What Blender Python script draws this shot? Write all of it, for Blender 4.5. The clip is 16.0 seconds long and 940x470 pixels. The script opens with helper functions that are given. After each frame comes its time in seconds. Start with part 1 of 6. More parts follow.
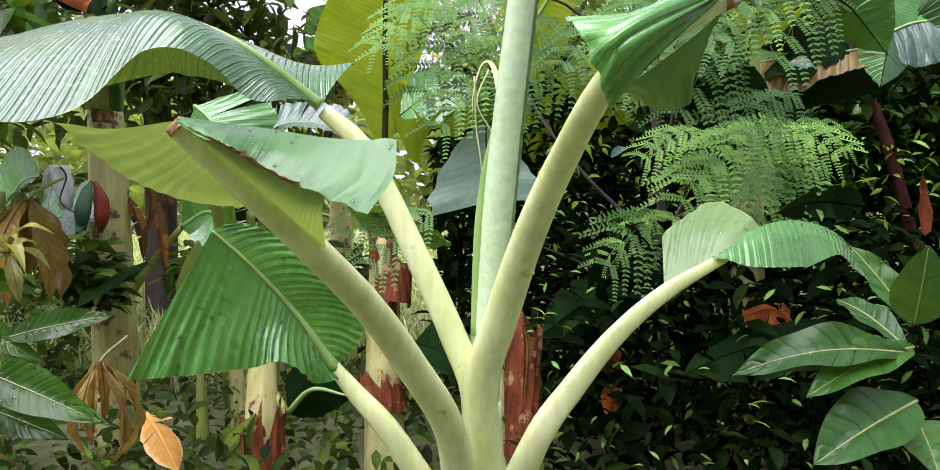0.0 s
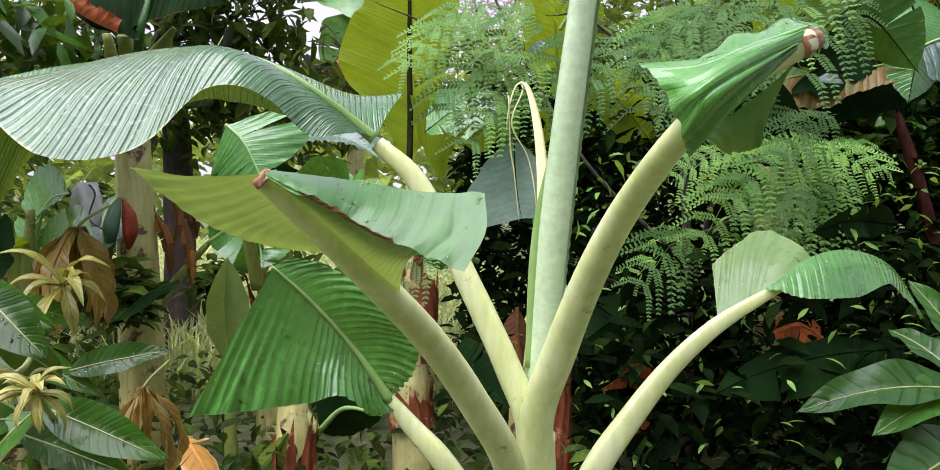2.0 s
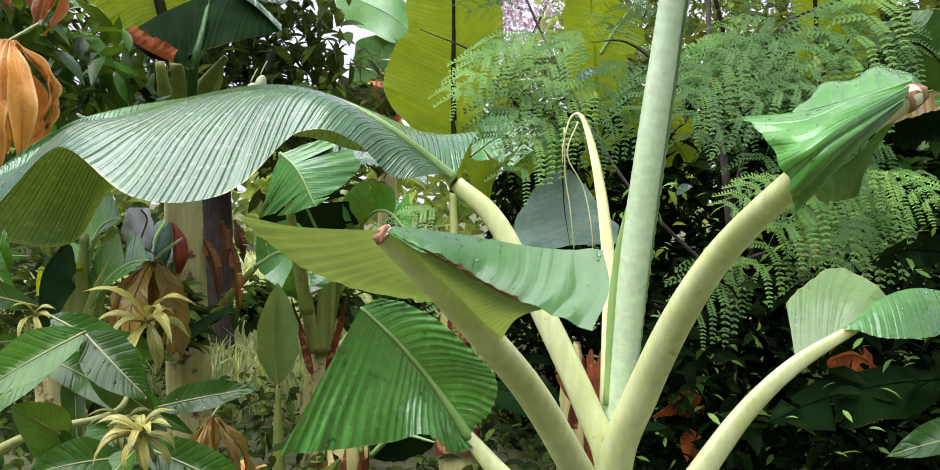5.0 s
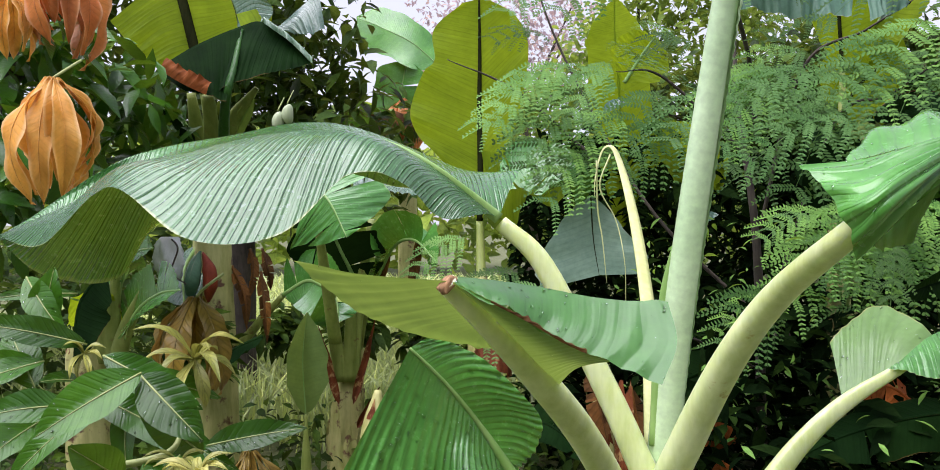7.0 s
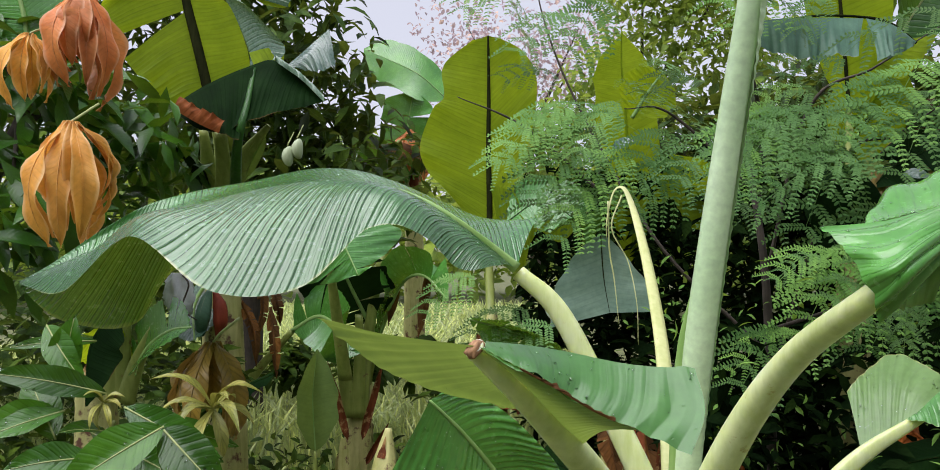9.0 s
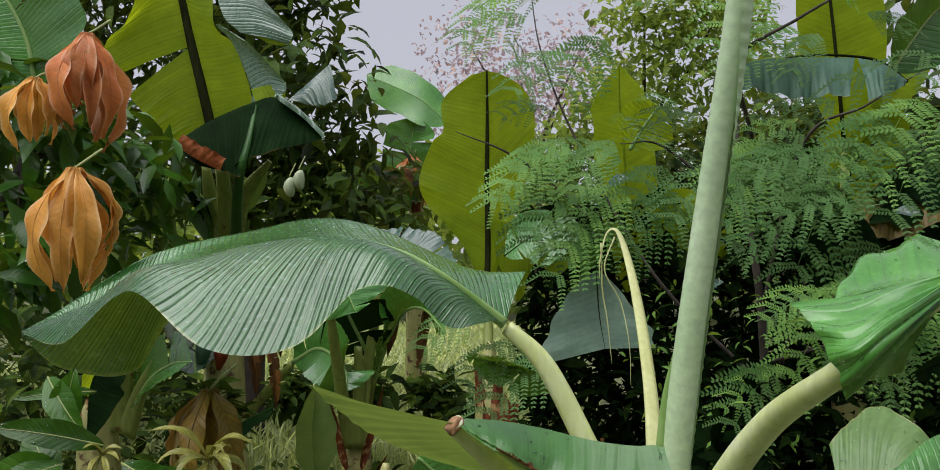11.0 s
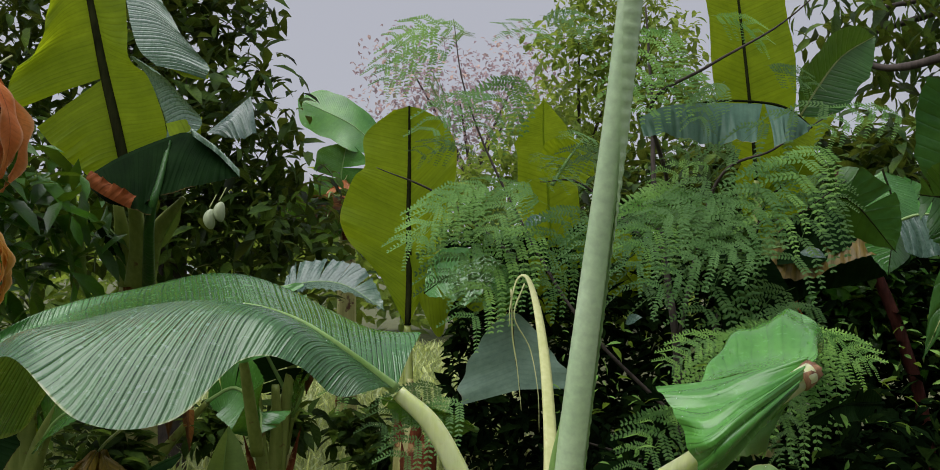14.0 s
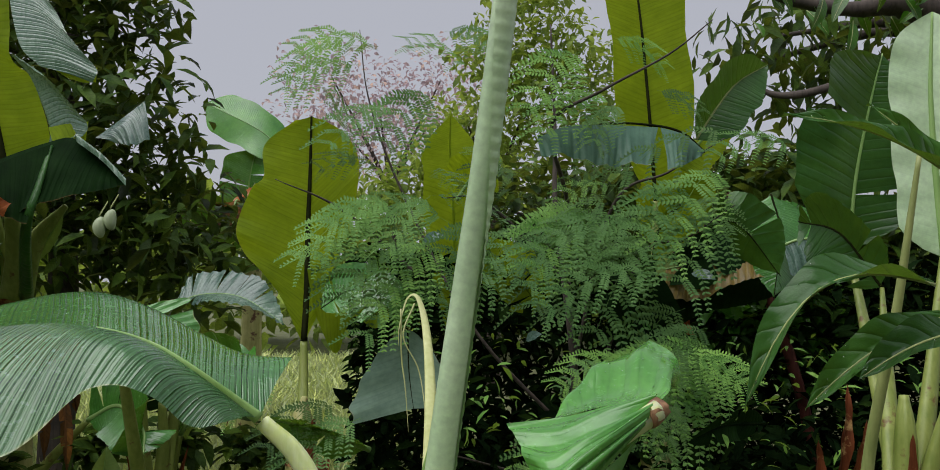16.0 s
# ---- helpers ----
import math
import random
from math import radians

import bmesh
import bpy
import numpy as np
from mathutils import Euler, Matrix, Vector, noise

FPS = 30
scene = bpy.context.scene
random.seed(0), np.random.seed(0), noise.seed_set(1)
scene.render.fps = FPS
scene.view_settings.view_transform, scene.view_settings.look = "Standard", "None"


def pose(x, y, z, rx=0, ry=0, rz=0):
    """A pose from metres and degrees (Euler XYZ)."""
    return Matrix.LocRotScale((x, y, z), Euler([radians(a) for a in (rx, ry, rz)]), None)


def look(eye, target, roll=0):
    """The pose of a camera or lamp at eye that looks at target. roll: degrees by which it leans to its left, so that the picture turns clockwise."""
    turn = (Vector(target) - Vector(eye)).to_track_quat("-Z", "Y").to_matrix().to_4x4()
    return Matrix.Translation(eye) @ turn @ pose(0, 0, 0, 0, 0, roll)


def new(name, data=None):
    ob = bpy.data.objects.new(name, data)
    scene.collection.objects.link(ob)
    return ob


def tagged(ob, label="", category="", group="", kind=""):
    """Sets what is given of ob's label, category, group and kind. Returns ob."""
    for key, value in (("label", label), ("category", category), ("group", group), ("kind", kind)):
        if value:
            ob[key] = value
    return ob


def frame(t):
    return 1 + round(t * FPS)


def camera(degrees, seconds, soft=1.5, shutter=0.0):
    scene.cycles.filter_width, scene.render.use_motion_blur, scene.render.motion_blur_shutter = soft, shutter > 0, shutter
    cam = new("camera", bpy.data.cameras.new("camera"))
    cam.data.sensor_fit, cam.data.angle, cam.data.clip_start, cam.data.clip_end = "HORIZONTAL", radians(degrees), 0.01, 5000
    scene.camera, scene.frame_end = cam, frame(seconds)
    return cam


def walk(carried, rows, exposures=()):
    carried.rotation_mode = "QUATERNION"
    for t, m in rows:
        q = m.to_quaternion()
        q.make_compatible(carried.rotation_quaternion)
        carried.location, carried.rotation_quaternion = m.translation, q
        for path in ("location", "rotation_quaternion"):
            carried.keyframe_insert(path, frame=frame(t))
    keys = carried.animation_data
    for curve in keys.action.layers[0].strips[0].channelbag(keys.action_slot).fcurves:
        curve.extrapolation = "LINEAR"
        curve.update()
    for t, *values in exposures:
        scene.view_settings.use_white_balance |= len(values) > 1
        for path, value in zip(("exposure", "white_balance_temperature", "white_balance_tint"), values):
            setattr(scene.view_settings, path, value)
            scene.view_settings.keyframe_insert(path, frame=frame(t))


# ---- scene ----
cam = camera(59.95, 16.0, soft=0.9)
METRES, EYE, TILT, LEAN, TURN = 0.65, 1.15, -3.5, 0.0, 0.0
ROWS = [
    (0.0, 0.0000, 0.0000, 0.0000, 0.00, 0.01, -0.01),
    (0.5, -0.0445, 0.0002, 0.0350, 0.02, -0.08, 0.01),
    (1.0, -0.0832, -0.0031, 0.0566, 0.07, -0.03, 0.00),
    (1.5, -0.1216, -0.0080, 0.0756, 0.13, 0.08, 0.07),
    (2.0, -0.1477, -0.0096, 0.0896, 0.30, 0.17, 0.14),
    (2.5, -0.1856, -0.0117, 0.1021, 0.39, 0.31, 0.20),
    (3.0, -0.2154, -0.0109, 0.1098, 0.60, 0.51, 0.25),
    (3.5, -0.2408, -0.0185, 0.1233, 0.88, 0.63, 0.25),
    (4.0, -0.2707, -0.0257, 0.1361, 1.12, 0.75, 0.18),
    (6.5, -0.4035, -0.0745, 0.2125, 2.29, 2.09, -0.02),
    (7.0, -0.4253, -0.0719, 0.2233, 2.50, 2.56, 0.02),
    (7.5, -0.4464, -0.0693, 0.2351, 2.64, 3.08, -0.02),
    (8.0, -0.4628, -0.0750, 0.2502, 2.69, 3.54, -0.02),
    (8.5, -0.4696, -0.0873, 0.2741, 2.70, 3.92, -0.04),
    (9.0, -0.4715, -0.0984, 0.3001, 2.69, 4.29, -0.03),
    (9.5, -0.4531, -0.1114, 0.3313, 2.89, 4.54, -0.00),
    (12.0, -0.3910, -0.2170, 0.4958, 3.07, 5.65, -0.13),
    (12.5, -0.3628, -0.2274, 0.5301, 2.58, 5.72, -0.06),
    (13.0, -0.3271, -0.2210, 0.5568, 1.71, 5.85, 0.05),
    (13.5, -0.2957, -0.2059, 0.5746, 0.41, 6.08, 0.11),
    (14.0, -0.2541, -0.1849, 0.5849, -0.94, 6.36, 0.04),
    (14.5, -0.2180, -0.1706, 0.6048, -2.27, 6.53, -0.03),
    (15.0, -0.1843, -0.1584, 0.6186, -3.73, 6.71, -0.19),
    (15.5, -0.1385, -0.1534, 0.6314, -5.08, 6.86, -0.29),
    (16.0, -0.0955, -0.1527, 0.6439, -6.48, 6.96, -0.43),
]
EXPOSURES = [(0.0, 0.78, 6100, 26), (0.8, 0.62, 6100, 26), (4.0, 0.60, 6100, 25), (6.5, 0.55, 6100, 21), (9.5, 0.08, 6250, 16), (12.0, -0.40, 6350, 15), (16.0, -0.48, 6350, 13)]
walk(cam, [(t, pose(0, 0, EYE, TILT, LEAN, TURN) @ pose(METRES * x, METRES * y, METRES * z, 90 + pitch, roll, yaw)) for t, x, y, z, yaw, pitch, roll in ROWS], EXPOSURES)

# ---- world and light: a bright overcast sky, the sun veiled, high behind the camera ----
SUN_UP, SUN_TURN = 64.0, 232.0
world = bpy.data.worlds.new("overcast_sky")
scene.world = world
world.use_nodes = True
wn, wl = world.node_tree.nodes, world.node_tree.links
sky = wn.new("ShaderNodeTexSky")
sky.sky_type, sky.sun_disc = "NISHITA", False
sky.sun_elevation, sky.sun_rotation = radians(SUN_UP), radians(SUN_TURN)
sky.air_density, sky.dust_density, sky.ozone_density = 1.0, 4.0, 1.0
veil = wn.new("ShaderNodeMix")
veil.data_type = "RGBA"
veil.inputs[0].default_value = 0.78
veil.inputs[7].default_value = (6.75, 6.85, 7.2, 1)
wl.new(sky.outputs[0], veil.inputs[6])
wl.new(veil.outputs[2], wn["Background"].inputs[0])
wn["Background"].inputs[1].default_value = 0.11
sun = new("sun", bpy.data.lights.new("sun", "SUN"))
sun.data.energy, sun.data.angle, sun.data.color = 4.0, radians(70), (1.0, 0.985, 0.965)
sun.matrix_world = look((math.sin(radians(SUN_TURN)) * 20, math.cos(radians(SUN_TURN)) * 20, 20 * math.tan(radians(SUN_UP))), (0, 0, 0))


# ---- materials ----
def material(name):
    m = bpy.data.materials.new(name)
    m.use_nodes = True
    return m, m.node_tree.nodes, m.node_tree.links, m.node_tree.nodes["Principled BSDF"]


def math_node(n, l, op, a, b=None):
    k = n.new("ShaderNodeMath")
    k.operation = op
    for i, v in enumerate((a, b)):
        if v is None:
            continue
        if isinstance(v, (int, float)):
            k.inputs[i].default_value = v
        else:
            l.new(v, k.inputs[i])
    return k.outputs[0]


def ramp(n, l, fac, stops):
    k = n.new("ShaderNodeValToRGB")
    e = k.color_ramp.elements
    while len(e) < len(stops):
        e.new(0.5)
    for el, (p, c) in zip(e, stops):
        el.position, el.color = p, (*c, 1)
    l.new(fac, k.inputs[0])
    return k.outputs[0]


def noise_node(n, l, scale, detail=3.0, rough=0.55, vec=None):
    k = n.new("ShaderNodeTexNoise")
    k.inputs["Scale"].default_value, k.inputs["Detail"].default_value, k.inputs["Roughness"].default_value = scale, detail, rough
    if vec is None:
        c = n.new("ShaderNodeTexCoord")
        vec = c.outputs["Object"]
    l.new(vec, k.inputs["Vector"])
    return k.outputs["Fac"]


def mix_rgb(n, l, fac, a, b, mode="MIX"):
    k = n.new("ShaderNodeMix")
    k.data_type, k.blend_type = "RGBA", mode
    for i, v in ((0, fac), (6, a), (7, b)):
        if isinstance(v, tuple):
            k.inputs[i].default_value = (*v, 1)
        elif isinstance(v, (int, float)):
            k.inputs[i].default_value = v
        else:
            l.new(v, k.inputs[i])
    return k.outputs[2]


def leaf_material(name, dark, light, glow, through_share=0.3, rough=0.38, veins=110.0, ribs=36.0, depth=0.25, edge=None, coat=0.15, vary=0.25, stripe=1.0, spec=0.5, bloom=0.0, slant=0.03, margin=0.0, isle=True, streaky=1.0):
    """A thin leaf: veined across its rib by the UV map (metres along, -1..1 across), part of the light passing through."""
    m, n, l, b = material(name)
    uv = n.new("ShaderNodeUVMap")
    xy = n.new("ShaderNodeSeparateXYZ")
    l.new(uv.outputs[0], xy.inputs[0])
    along, across = xy.outputs[0], xy.outputs[1]
    away = math_node(n, l, "ABSOLUTE", across)
    warp = noise_node(n, l, 14.0, 2.0)
    wob = math_node(n, l, "MULTIPLY", warp, 0.006)
    run = math_node(n, l, "SUBTRACT", math_node(n, l, "ADD", along, wob), math_node(n, l, "MULTIPLY", away, slant))
    fine = math_node(n, l, "SINE", math_node(n, l, "MULTIPLY", run, veins * 6.283))
    crest = math_node(n, l, "ABSOLUTE", math_node(n, l, "SINE", math_node(n, l, "MULTIPLY", run, ribs * 3.1416)))
    groove = math_node(n, l, "POWER", math_node(n, l, "SUBTRACT", 1.0, crest), 2.5)
    pace = n.new("ShaderNodeCombineXYZ")
    l.new(math_node(n, l, "MULTIPLY", run, ribs * 0.45), pace.inputs[0])
    groove = math_node(n, l, "MULTIPLY", groove, ramp(n, l, noise_node(n, l, 1.0, 2.0, 0.5, pace.outputs[0]), [(0.35, (0.25, 0.25, 0.25)), (0.65, (1, 1, 1))]))
    flow = n.new("ShaderNodeCombineXYZ")
    l.new(math_node(n, l, "MULTIPLY", run, ribs * 0.8), flow.inputs[0])
    l.new(math_node(n, l, "MULTIPLY", across, 1.3), flow.inputs[1])
    streak = noise_node(n, l, 1.0, 4.0, 0.65, flow.outputs[0])
    blot = noise_node(n, l, 5.0, 4.0, 0.6)
    grain = noise_node(n, l, 60.0, 3.0, 0.6)
    col = ramp(n, l, blot, [(0.32, dark), (0.68, light)])
    tint = ramp(n, l, groove, [(0.0, (1 + 0.06 * stripe, 1 + 0.06 * stripe, 1 + 0.04 * stripe)), (0.8, (1 - 0.32 * stripe, 1 - 0.3 * stripe, 1 - 0.32 * stripe))])
    tint = mix_rgb(n, l, 1.0, tint, ramp(n, l, streak, [(0.3, (1 - 0.3 * stripe * streaky, 1 - 0.28 * stripe * streaky, 1 - 0.22 * stripe * streaky)), (0.7, (1 + 0.25 * stripe * streaky, 1 + 0.2 * stripe * streaky, 1 + 0.1 * stripe * streaky))]), "MULTIPLY")
    col = mix_rgb(n, l, 1.0, col, tint, "MULTIPLY")
    col = mix_rgb(n, l, 0.5, col, ramp(n, l, grain, [(0.3, (0.7, 0.72, 0.65)), (0.75, (1.2, 1.2, 1.1))]), "MULTIPLY")
    info = n.new("ShaderNodeObjectInfo")
    isl = n.new("ShaderNodeNewGeometry")
    rnd = info.outputs["Random"] if not isle else math_node(n, l, "FRACT", math_node(n, l, "ADD", info.outputs["Random"], isl.outputs["Random Per Island"]))
    col = mix_rgb(n, l, 1.0, col, ramp(n, l, rnd, [(0.0, (1 - vary, 1 - vary, 1 - vary)), (0.5, (1, 1, 1)), (1.0, (1 + vary * 1.3, 1 + vary, 1))]), "MULTIPLY")
    if edge:
        rim = math_node(n, l, "MULTIPLY", math_node(n, l, "SUBTRACT", math_node(n, l, "ADD", away, math_node(n, l, "MULTIPLY", blot, 0.12 + margin)), 1.055 - margin * 0.5), 40.0 if margin == 0 else 4.0)
        k = n.new("ShaderNodeClamp")
        l.new(rim, k.inputs[0])
        col = mix_rgb(n, l, k.outputs[0], col, edge)
    l.new(col, b.inputs["Base Color"])
    b.inputs["Roughness"].default_value = rough
    l.new(math_node(n, l, "ADD", math_node(n, l, "MULTIPLY", grain, 0.2), rough - 0.1), b.inputs["Roughness"])
    b.inputs["Specular IOR Level"].default_value = spec
    b.inputs["Sheen Weight"].default_value, b.inputs["Sheen Roughness"].default_value = bloom, 0.35
    b.inputs["Sheen Tint"].default_value = (0.85, 0.95, 1.0, 1)
    b.inputs["Coat Weight"].default_value, b.inputs["Coat Roughness"].default_value = coat, 0.2
    bump = n.new("ShaderNodeBump")
    bump.inputs["Strength"].default_value, bump.inputs["Distance"].default_value = depth, 0.004
    height = math_node(n, l, "ADD", math_node(n, l, "MULTIPLY", groove, -0.9), math_node(n, l, "ADD", math_node(n, l, "MULTIPLY", fine, 0.08), math_node(n, l, "ADD", math_node(n, l, "MULTIPLY", grain, 0.35), math_node(n, l, "MULTIPLY", streak, 0.5 * streaky))))
    l.new(height, bump.inputs["Height"])
    l.new(bump.outputs[0], b.inputs["Normal"])
    l.new(bump.outputs[0], b.inputs["Coat Normal"])
    tr = n.new("ShaderNodeBsdfTranslucent")
    l.new(mix_rgb(n, l, 1.0, mix_rgb(n, l, 0.6, glow, tint, "MULTIPLY"), ramp(n, l, blot, [(0.3, (0.75, 0.8, 0.7)), (0.7, (1.1, 1.1, 1.0))]), "MULTIPLY"), tr.inputs[0])
    l.new(bump.outputs[0], tr.inputs["Normal"])
    mx = n.new("ShaderNodeMixShader")
    mx.inputs[0].default_value = through_share
    l.new(b.outputs[0], mx.inputs[1])
    l.new(tr.outputs[0], mx.inputs[2])
    l.new(mx.outputs[0], n["Material Output"].inputs[0])
    return m


def skin_material(name, a, c, spot=None, rough=0.45, scale=9.0, stretch=(1, 1, 0.12), bump_d=0.003, spot_at=0.66, spec=0.5, juicy=0.0):
    """Stalks, sheaths, bark: long streaks, fine grain and some spots."""
    m, n, l, b = material(name)
    tc = n.new("ShaderNodeTexCoord")
    mp = n.new("ShaderNodeMapping")
    mp.inputs["Scale"].default_value = stretch
    l.new(tc.outputs["Object"], mp.inputs[0])
    streak = noise_node(n, l, scale * 6, 4.0, 0.6, mp.outputs[0])
    blot = noise_node(n, l, scale, 4.0, 0.6)
    col = ramp(n, l, math_node(n, l, "ADD", math_node(n, l, "MULTIPLY", streak, 0.5), math_node(n, l, "MULTIPLY", blot, 0.5)), [(0.35, a), (0.65, c)])
    if spot:
        col = mix_rgb(n, l, ramp(n, l, noise_node(n, l, scale * 1.7, 5.0, 0.65), [(spot_at, (0, 0, 0)), (spot_at + 0.08, (1, 1, 1))]), col, spot)
    l.new(col, b.inputs["Base Color"])
    b.inputs["Roughness"].default_value, b.inputs["Specular IOR Level"].default_value = rough, spec
    b.inputs["Subsurface Weight"].default_value, b.inputs["Subsurface Radius"].default_value, b.inputs["Subsurface Scale"].default_value = juicy, (1.0, 1.0, 0.35), 0.025
    bump = n.new("ShaderNodeBump")
    bump.inputs["Strength"].default_value, bump.inputs["Distance"].default_value = 0.35, bump_d
    l.new(streak, bump.inputs["Height"])
    l.new(bump.outputs[0], b.inputs["Normal"])
    return m


BANANA = leaf_material("banana_leaf_green", (0.045, 0.20, 0.032), (0.10, 0.33, 0.06), (0.30, 0.48, 0.03), 0.12, 0.25, 120, 60, 0.35, edge=(0.45, 0.45, 0.16), coat=0.8, stripe=0.35, spec=0.4)
BANANA_BROAD = leaf_material("banana_leaf_broad", (0.028, 0.13, 0.034), (0.062, 0.215, 0.056), (0.36, 0.50, 0.03), 0.11, 0.25, 155, 67, 0.8, edge=(0.4, 0.45, 0.16), coat=0.9, stripe=0.9, spec=0.5, slant=0.15, streaky=0.25)
BANANA_SMOOTH = leaf_material("banana_leaf_smooth", (0.035, 0.13, 0.026), (0.085, 0.25, 0.055), (0.30, 0.48, 0.03), 0.12, 0.36, 155, 40, 0.12, edge=(0.5, 0.42, 0.15), coat=0.35, stripe=0.2, spec=0.35)
BANANA_UNDER = leaf_material("banana_leaf_underside", (0.11, 0.19, 0.055), (0.18, 0.28, 0.09), (0.36, 0.48, 0.08), 0.36, 0.45, 155, 60, 0.12, edge=(0.42, 0.38, 0.12), stripe=0.25)
BANANA_PALE = leaf_material("banana_leaf_young", (0.12, 0.25, 0.06), (0.20, 0.36, 0.11), (0.34, 0.5, 0.05), 0.2, 0.33, 155, 40, 0.25, edge=(0.5, 0.42, 0.15), coat=0.4, stripe=0.3, spec=0.35)
# besides the translucency, glow from behind is put into the base colour
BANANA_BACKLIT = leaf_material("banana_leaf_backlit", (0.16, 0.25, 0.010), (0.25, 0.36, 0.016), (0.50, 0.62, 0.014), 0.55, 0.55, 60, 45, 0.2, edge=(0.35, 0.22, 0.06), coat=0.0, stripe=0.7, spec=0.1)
# deep shade on hanging blades, put into a near-black leaf colour
BANANA_SHADED = leaf_material("banana_leaf_shaded", (0.003, 0.012, 0.003), (0.010, 0.031, 0.008), (0.04, 0.09, 0.012), 0.08, 0.6, 80, 45, 0.3, edge=(0.2, 0.10, 0.04), coat=0.0, stripe=0.5, spec=0.02)
BANANA_DUSK = leaf_material("banana_leaf_dusky", (0.045, 0.11, 0.08), (0.09, 0.18, 0.135), (0.12, 0.2, 0.08), 0.12, 0.5, 80, 45, 0.1, edge=(0.3, 0.3, 0.2), coat=0.1, stripe=0.4, spec=0.15)
BANANA_GREY = leaf_material("banana_leaf_waxy", (0.06, 0.14, 0.11), (0.125, 0.22, 0.18), (0.2, 0.3, 0.10), 0.15, 0.28, 80, 45, 0.5, coat=0.8, stripe=0.6)
WAXY_PALE = leaf_material("banana_leaf_pale_underside", (0.13, 0.22, 0.17), (0.21, 0.32, 0.25), (0.24, 0.32, 0.18), 0.15, 0.5, 80, 45, 0.1, edge=(0.3, 0.3, 0.2), coat=0.1, stripe=0.3, spec=0.2)
MANGO = leaf_material("mango_leaf_green", (0.016, 0.075, 0.006), (0.052, 0.165, 0.013), (0.24, 0.38, 0.02), 0.16, 0.32, 110, 60, 0.22, coat=0.25, stripe=0.32, spec=0.25, vary=0.45)
# mango green darkened: shade inside the crowns is put into the colour
MANGO_SHADE = leaf_material("mango_leaf_shaded", (0.013, 0.04, 0.010), (0.07, 0.13, 0.03), (0.24, 0.30, 0.04), 0.22, 0.42, 90, 55, 0.3, coat=0.0, vary=0.9, spec=0.1)
MANGO_YOUNG = leaf_material("mango_leaf_young", (0.58, 0.27, 0.05), (0.80, 0.46, 0.13), (0.82, 0.40, 0.07), 0.35, 0.36, 90, 55, 0.2, edge=(0.86, 0.58, 0.26), vary=0.25, stripe=0.3, margin=0.3, spec=0.12, coat=0.0)
MANGO_BROWN = leaf_material("mango_leaf_brown", (0.19, 0.125, 0.02), (0.35, 0.25, 0.05), (0.45, 0.25, 0.06), 0.3, 0.45, 90, 55, 0.3)
MANGO_PINK = leaf_material("mango_leaf_pink", (0.56, 0.17, 0.06), (0.74, 0.34, 0.14), (0.80, 0.32, 0.10), 0.35, 0.34, 90, 55, 0.2, edge=(0.86, 0.54, 0.32), vary=0.25, stripe=0.3, margin=0.25, spec=0.15, coat=0.0)
SPRIG = leaf_material("mango_sprig_yellow", (0.30, 0.34, 0.08), (0.48, 0.47, 0.15), (0.5, 0.45, 0.1), 0.3, 0.5, 70, 50)
BROADLEAF = leaf_material("sapling_leaf_green", (0.014, 0.066, 0.013), (0.042, 0.13, 0.026), (0.24, 0.42, 0.03), 0.14, 0.32, 45, 34, 0.5, coat=0.2, spec=0.22, stripe=0.35)
FROND = leaf_material("feathery_leaflet", (0.05, 0.145, 0.04), (0.17, 0.34, 0.12), (0.38, 0.55, 0.06), 0.28, 0.5, depth=0.1, coat=0.0, vary=0.6, spec=0.1, isle=False)
# the undergrowth's shade is painted in as a near-black leaf colour
THICKET_SHADED = leaf_material("thicket_leaf_shaded", (0.003, 0.008, 0.003), (0.010, 0.024, 0.008), (0.03, 0.05, 0.01), 0.04, 0.5, depth=0.1, coat=0.0, vary=0.8, spec=0.0)
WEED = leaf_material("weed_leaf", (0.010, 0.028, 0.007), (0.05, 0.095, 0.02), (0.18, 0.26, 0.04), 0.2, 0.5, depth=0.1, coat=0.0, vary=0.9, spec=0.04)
OLIVE = leaf_material("olive_leaf", (0.09, 0.16, 0.035), (0.21, 0.30, 0.07), (0.5, 0.62, 0.10), 0.4, 0.5, depth=0.1, coat=0.0, vary=0.6, spec=0.2)
GRASS = leaf_material("grass_blade", (0.34, 0.44, 0.18), (0.60, 0.68, 0.36), (0.6, 0.68, 0.25), 0.3, 0.5, depth=0.05, vary=0.5)
DRY = leaf_material("dry_leaf", (0.045, 0.02, 0.01), (0.18, 0.085, 0.032), (0.35, 0.18, 0.05), 0.2, 0.7, 80, 40, 0.5, vary=0.6, spec=0.1, coat=0.0)
RUST = leaf_material("scorched_leaf", (0.24, 0.055, 0.016), (0.46, 0.15, 0.05), (0.5, 0.15, 0.04), 0.2, 0.6, 80, 40, 0.4, vary=0.4, spec=0.08, coat=0.0)
BLOSSOM = leaf_material("pink_blossom", (0.40, 0.30, 0.38), (0.62, 0.48, 0.56), (0.6, 0.45, 0.55), 0.4, 0.6, depth=0.05, vary=0.5)
STALK = skin_material("banana_stalk_pale", (0.50, 0.58, 0.23), (0.71, 0.77, 0.46), (0.36, 0.27, 0.05), 0.3, spot_at=0.62, juicy=0.6)
# shade on the stalks behind, put in as a darker stalk colour
SHADED_STALK = skin_material("banana_stalk_shaded", (0.17, 0.23, 0.04), (0.31, 0.36, 0.09), (0.16, 0.09, 0.03), 0.45, spot_at=0.60)
RIB = skin_material("banana_midrib", (0.19, 0.36, 0.08), (0.31, 0.47, 0.16), None, 0.4)
